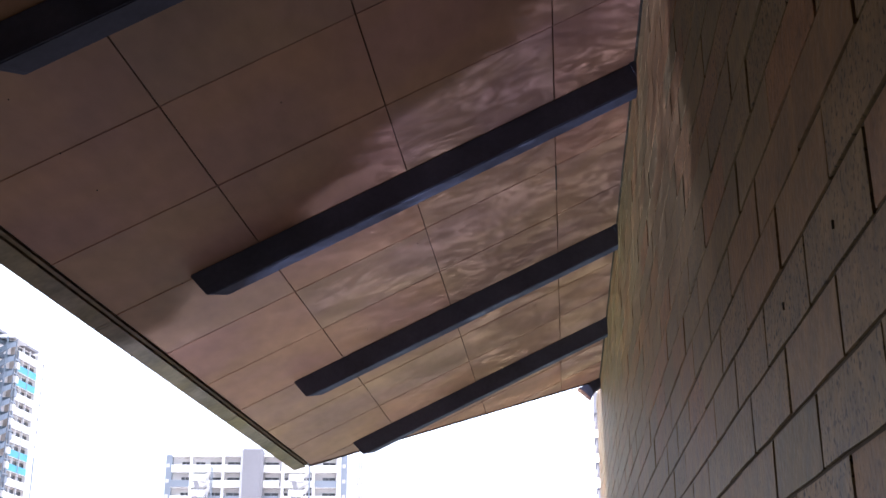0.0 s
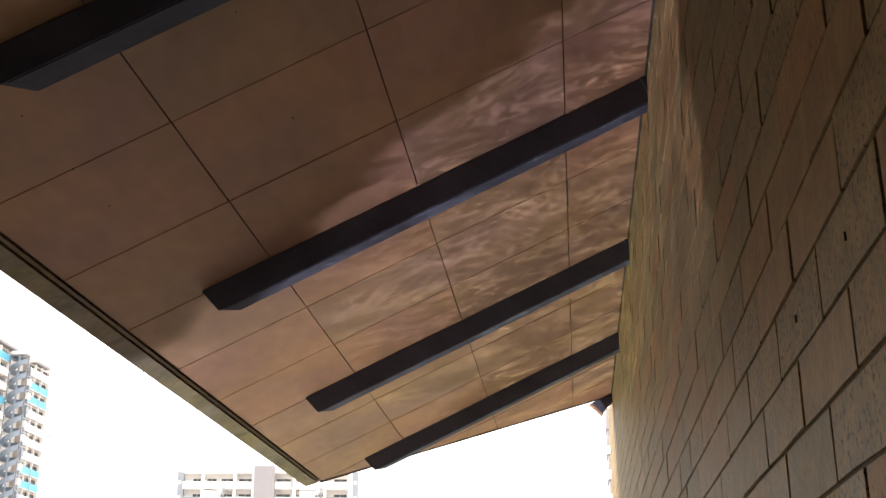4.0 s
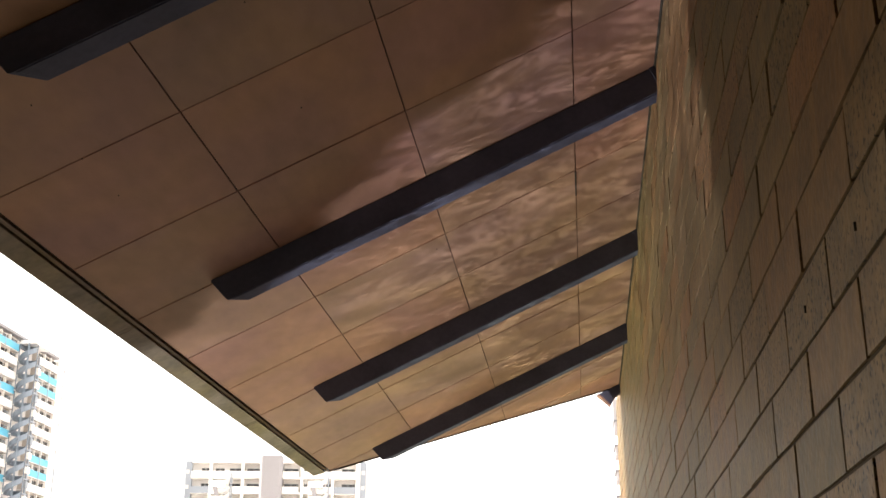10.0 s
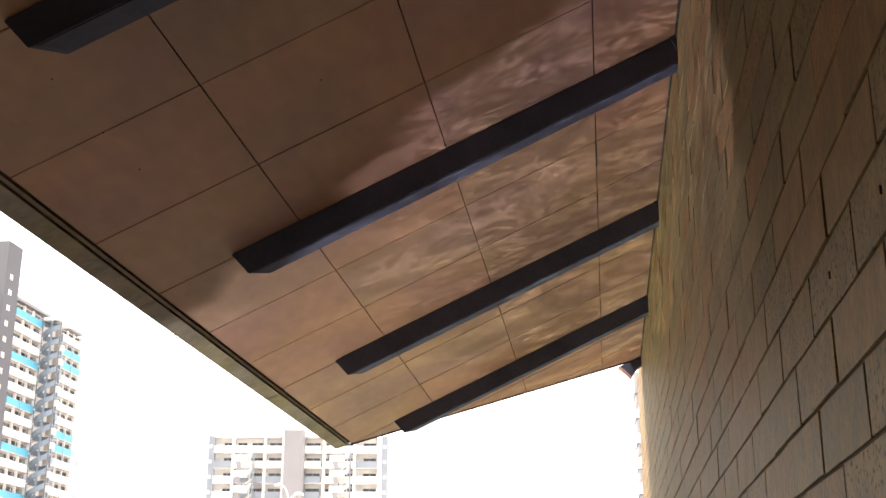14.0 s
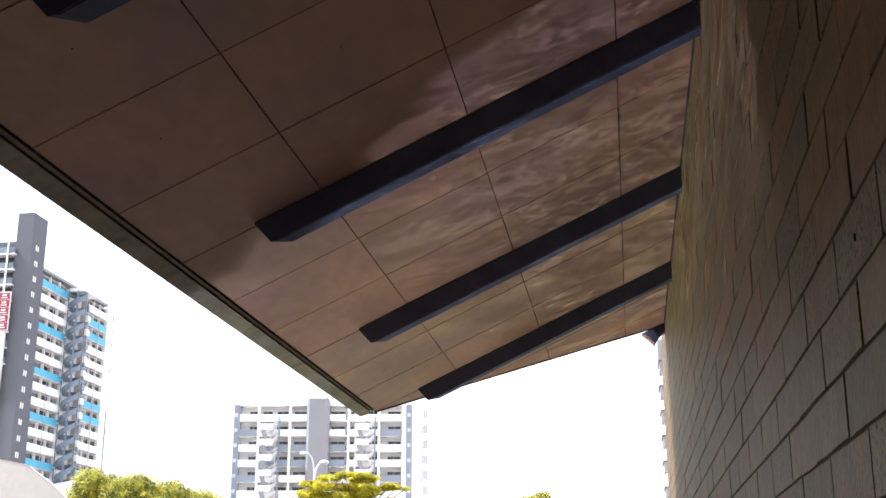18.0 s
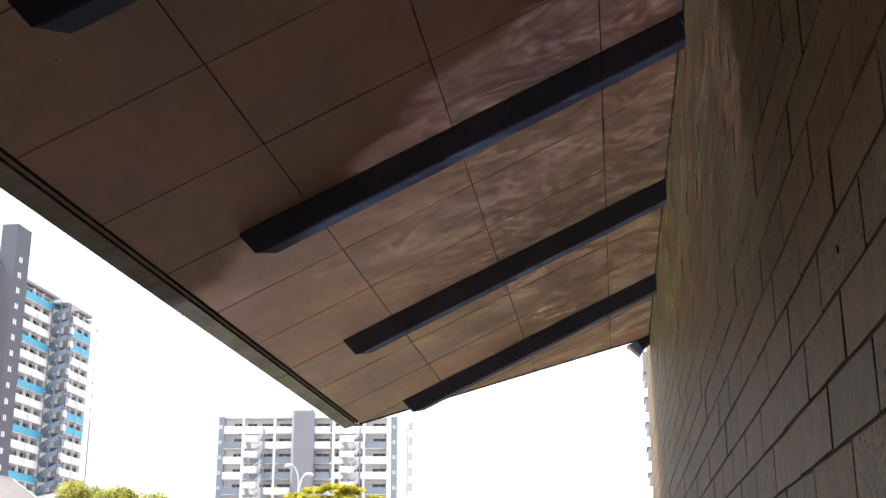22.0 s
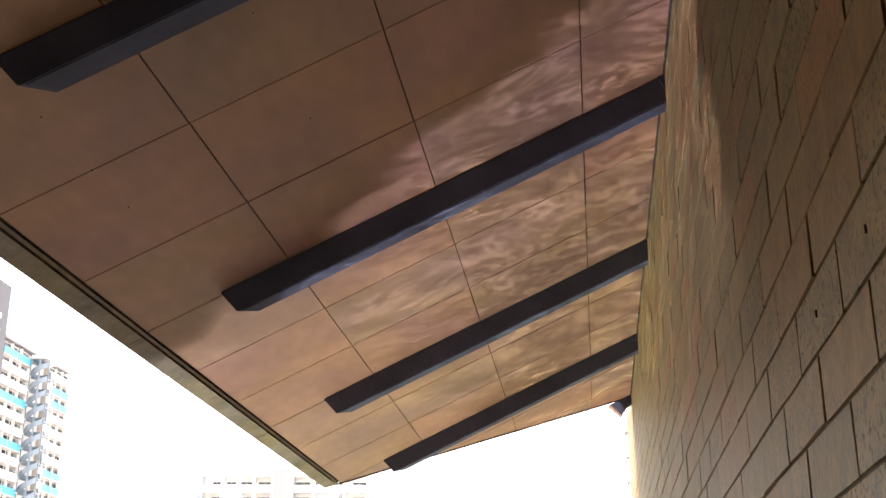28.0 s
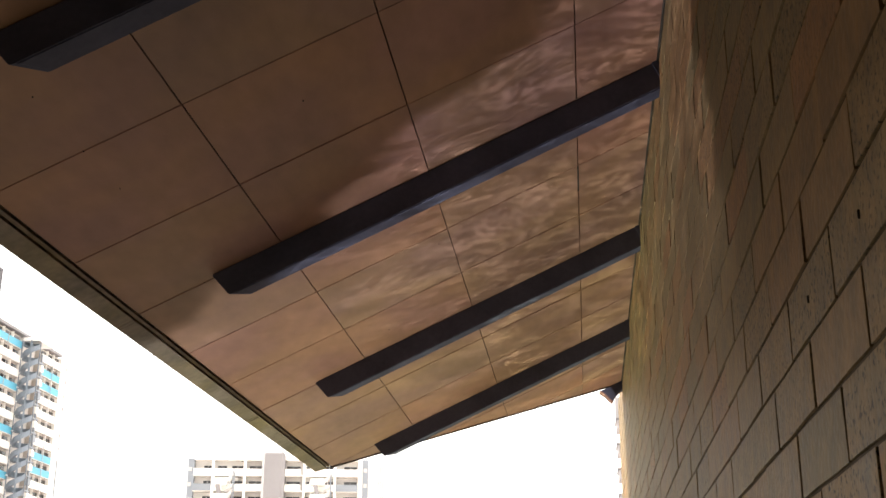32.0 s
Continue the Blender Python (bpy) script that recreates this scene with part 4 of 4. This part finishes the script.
# layered crown: flat sprays on each tier, wider to one side
TIERS = [(-1.15, 0.35, 6.52, 0.30), (0.2, 0.75, 6.50, 0.30), (-1.55, 1.85, 6.12, 0.36), (-1.95, 1.0, 5.85, 0.42), (-1.6, 1.6, 5.62, 0.42)]
rng_spray = random.Random(21)
sprays = [(-1.75, 0.0, 6.28, 0.34), (-1.45, 0.1, 6.32, 0.28), (2.1, 0.0, 6.08, 0.20), (1.75, 0.1, 6.16, 0.24), (1.45, 0.0, 6.22, 0.26), (0.95, 0.1, 6.52, 0.2)]
for lo, hi, z, r in TIERS:
    for q in range(7):
        sprays.append((lo + (hi - lo) * (q + rng_spray.uniform(0.1, 0.9)) / 7, rng_spray.uniform(-0.5, 0.5), z + rng_spray.uniform(-0.07, 0.07), r * rng_spray.uniform(0.7, 1.25)))
tree(-3.75, 48, sprays, 4.9, M_NEEDLE, 12500, 0.062, "spreading tree with layered bright yellow-green foliage", flat=0.38, seed=8, radius=0.14)
tree(3.05, 48, [(0.15, 0, 5.62, 0.28), (0.55, 0.1, 5.78, 0.24), (-0.25, 0, 5.5, 0.3), (0.35, 0.2, 5.35, 0.55), (0.85, 0, 5.55, 0.3), (0.8, 0, 5.84, 0.16)], 4.3, M_LEAF_PALE, 3600, 0.05, "small sparse tree with pale yellow-green leaves", flat=0.8, seed=11, radius=0.1)

# ---- the brick wall ----
BRICK_L, BRICK_H = 1.028 * UNIT, 0.3115 * UNIT
BED0 = EYE + 0.42 * UNIT
BED, HEAD = 0.0048, 0.0068


def brick_data(length, height, seed):
    """One brick face with worn edges, proud of the mortar."""
    rng = random.Random(seed)
    bm = bmesh.new()
    c = 0.0003
    x0, x1 = -0.0005 * rng.random(), 0.011
    h, l = height / 2, length / 2

    def j():
        return rng.uniform(-0.0006, 0.0006)
    rim = ((-1, -1), (-0.4, -1), (0.35, -1), (1, -1), (1, 1), (0.4, 1), (-0.35, 1), (-1, 1))   # broken long edges
    back = [bm.verts.new((x1, s * l, q * h)) for s, q in rim]
    mid = [bm.verts.new((x0 + c, s * l + j(), q * h + 1.4 * j())) for s, q in rim]
    face = [bm.verts.new((x0 + j() * 0.5, v.co.y * (1 - c / l), v.co.z * (1 - c / h))) for v in mid]
    for a, b in ((back, mid), (mid, face)):
        for k in range(8):
            bm.faces.new((a[k], a[(k + 1) % 8], b[(k + 1) % 8], b[k]))
    bm.faces.new(face)
    bmesh.ops.recalc_face_normals(bm, faces=bm.faces)
    me = bpy.data.meshes.new("brick")
    bm.to_mesh(me)
    bm.free()
    return me


def brick_wall():
    bm = boxed((WALL_X + 0.0055, WALL_Y0, 0), (WALL_X + 0.24, WALL_Y1 - 0.003, TOP_Z + 0.06))
    for row in range(-int(BED0 / BRICK_H), 21):       # mortar beds, struck almost flush
        z = BED0 + row * BRICK_H
        if z < TOP_Z:
            box(bm, (WALL_X + 0.0016, WALL_Y0, z - BED / 2 - 0.0004), (WALL_X + 0.0050, WALL_Y1 - 0.004, z + BED / 2 + 0.0004))
    wall = part("wall_east", bm, M_MORTAR)
    tagged(wall, "long wall of buff and pinkish bricks with dark raked joints", "wall", kind="structure")
    kinds = [brick_data(BRICK_L - HEAD, BRICK_H - BED, s) for s in range(6)]
    for me in kinds:
        me.materials.append(M_BRICK)
    rng = random.Random(4)
    rest_v, rest_f = [], []
    first = -int((BED0) / BRICK_H)
    for row in range(first, 21):
        zc = BED0 + (row + 0.5) * BRICK_H
        top = zc + BRICK_H / 2 - BED / 2
        if zc - BRICK_H / 2 > TOP_Z:
            break
        start = ((5.20 if row % 2 == 0 else 5.69) - 0.035 * row) * UNIT   # drift by course fits the joints to the camera's view
        k0 = math.floor((WALL_Y0 - start) / BRICK_L)
        k = k0
        while True:
            y0, y1 = start + k * BRICK_L, start + (k + 1) * BRICK_L
            k += 1
            if y0 > WALL_Y1 - 0.03:
                break
            if y0 < WALL_Y0:
                continue
            full = y1 <= WALL_Y1 and top < TOP_Z + 0.05
            yc = (y0 + y1) / 2
            me = rng.choice(kinds)
            proud = rng.uniform(-0.0012, 0.0002)
            if full and zc > EYE - 0.02 and 0.8 < yc < 3.95:
                b = new("brick", me)
                b.parent = wall
                b.location = (WALL_X + proud, yc + rng.uniform(-0.0008, 0.0008), zc + rng.uniform(-0.0005, 0.0005))
            else:
                i = len(rest_v)
                lim = min(y1, WALL_Y1) - HEAD / 2
                for v in me.vertices:
                    rest_v.append((WALL_X + proud + v.co.x, min(yc + v.co.y, lim), min(zc + v.co.z, TOP_Z + 0.05)))
                for f in me.polygons:
                    rest_f.append([i + q for q in f.vertices])
    me = bpy.data.meshes.new("brickwork")
    me.from_pydata(rest_v, [], rest_f)
    me.materials.append(M_BRICK_FAR)
    ob = new("brickwork", me)
    ob.parent = wall
    tagged(ob, kind="stuff")
    for k in range(2):                                # weep slots at mid-brick
        y, z = (4.04 + 1.028 * k) * UNIT, EYE + 1.508 * UNIT
        part("weep_slot", boxed((WALL_X - 0.0026, y - 0.0008, z - 0.0036), (WALL_X + 0.004, y + 0.0008, z + 0.0036), 0.0003), M_TRIM, wall, "small dark weep slot")
    # the plain walls that close the pavilion behind
    tagged(part("wall_north", boxed((WALL_X + 0.25, WALL_Y1 - 0.25, 0), (4.5, WALL_Y1 - 0.01, TOP_Z)), M_CONCRETE), "plain end wall of the pavilion", "wall", kind="structure")
    tagged(part("wall_back", boxed((4.3, WALL_Y0, 0), (4.5, WALL_Y1 - 0.26, TOP_Z)), M_CONCRETE), "plain back wall of the pavilion", "wall", kind="structure")
    # unseen wall added behind the camera to darken near bricks and boards
    tagged(part("shade_wall_south", boxed((-9.0, WALL_Y0 - 0.25, 0), (4.5, WALL_Y0 - 0.003, 6.5)), M_GAP), "dark unseen wall added behind the camera to block sky light", "wall", kind="structure")
    # unseen wall added to keep low western sky off the bricks
    tagged(part("shade_wall_west", boxed((-16.4, -12, 0), (-16, 23, 6.2)), M_TERRA), "plain brown unseen wall added to block low sky light", "wall", kind="structure")
    tagged(part("roof_flat", boxed((WALL_X + 0.3, WALL_Y0, TOP_Z + 0.02), (4.5, WALL_Y1, TOP_Z + 0.14)), M_ROOF), "flat roof deck of the pavilion", "roof", kind="structure")


brick_wall()
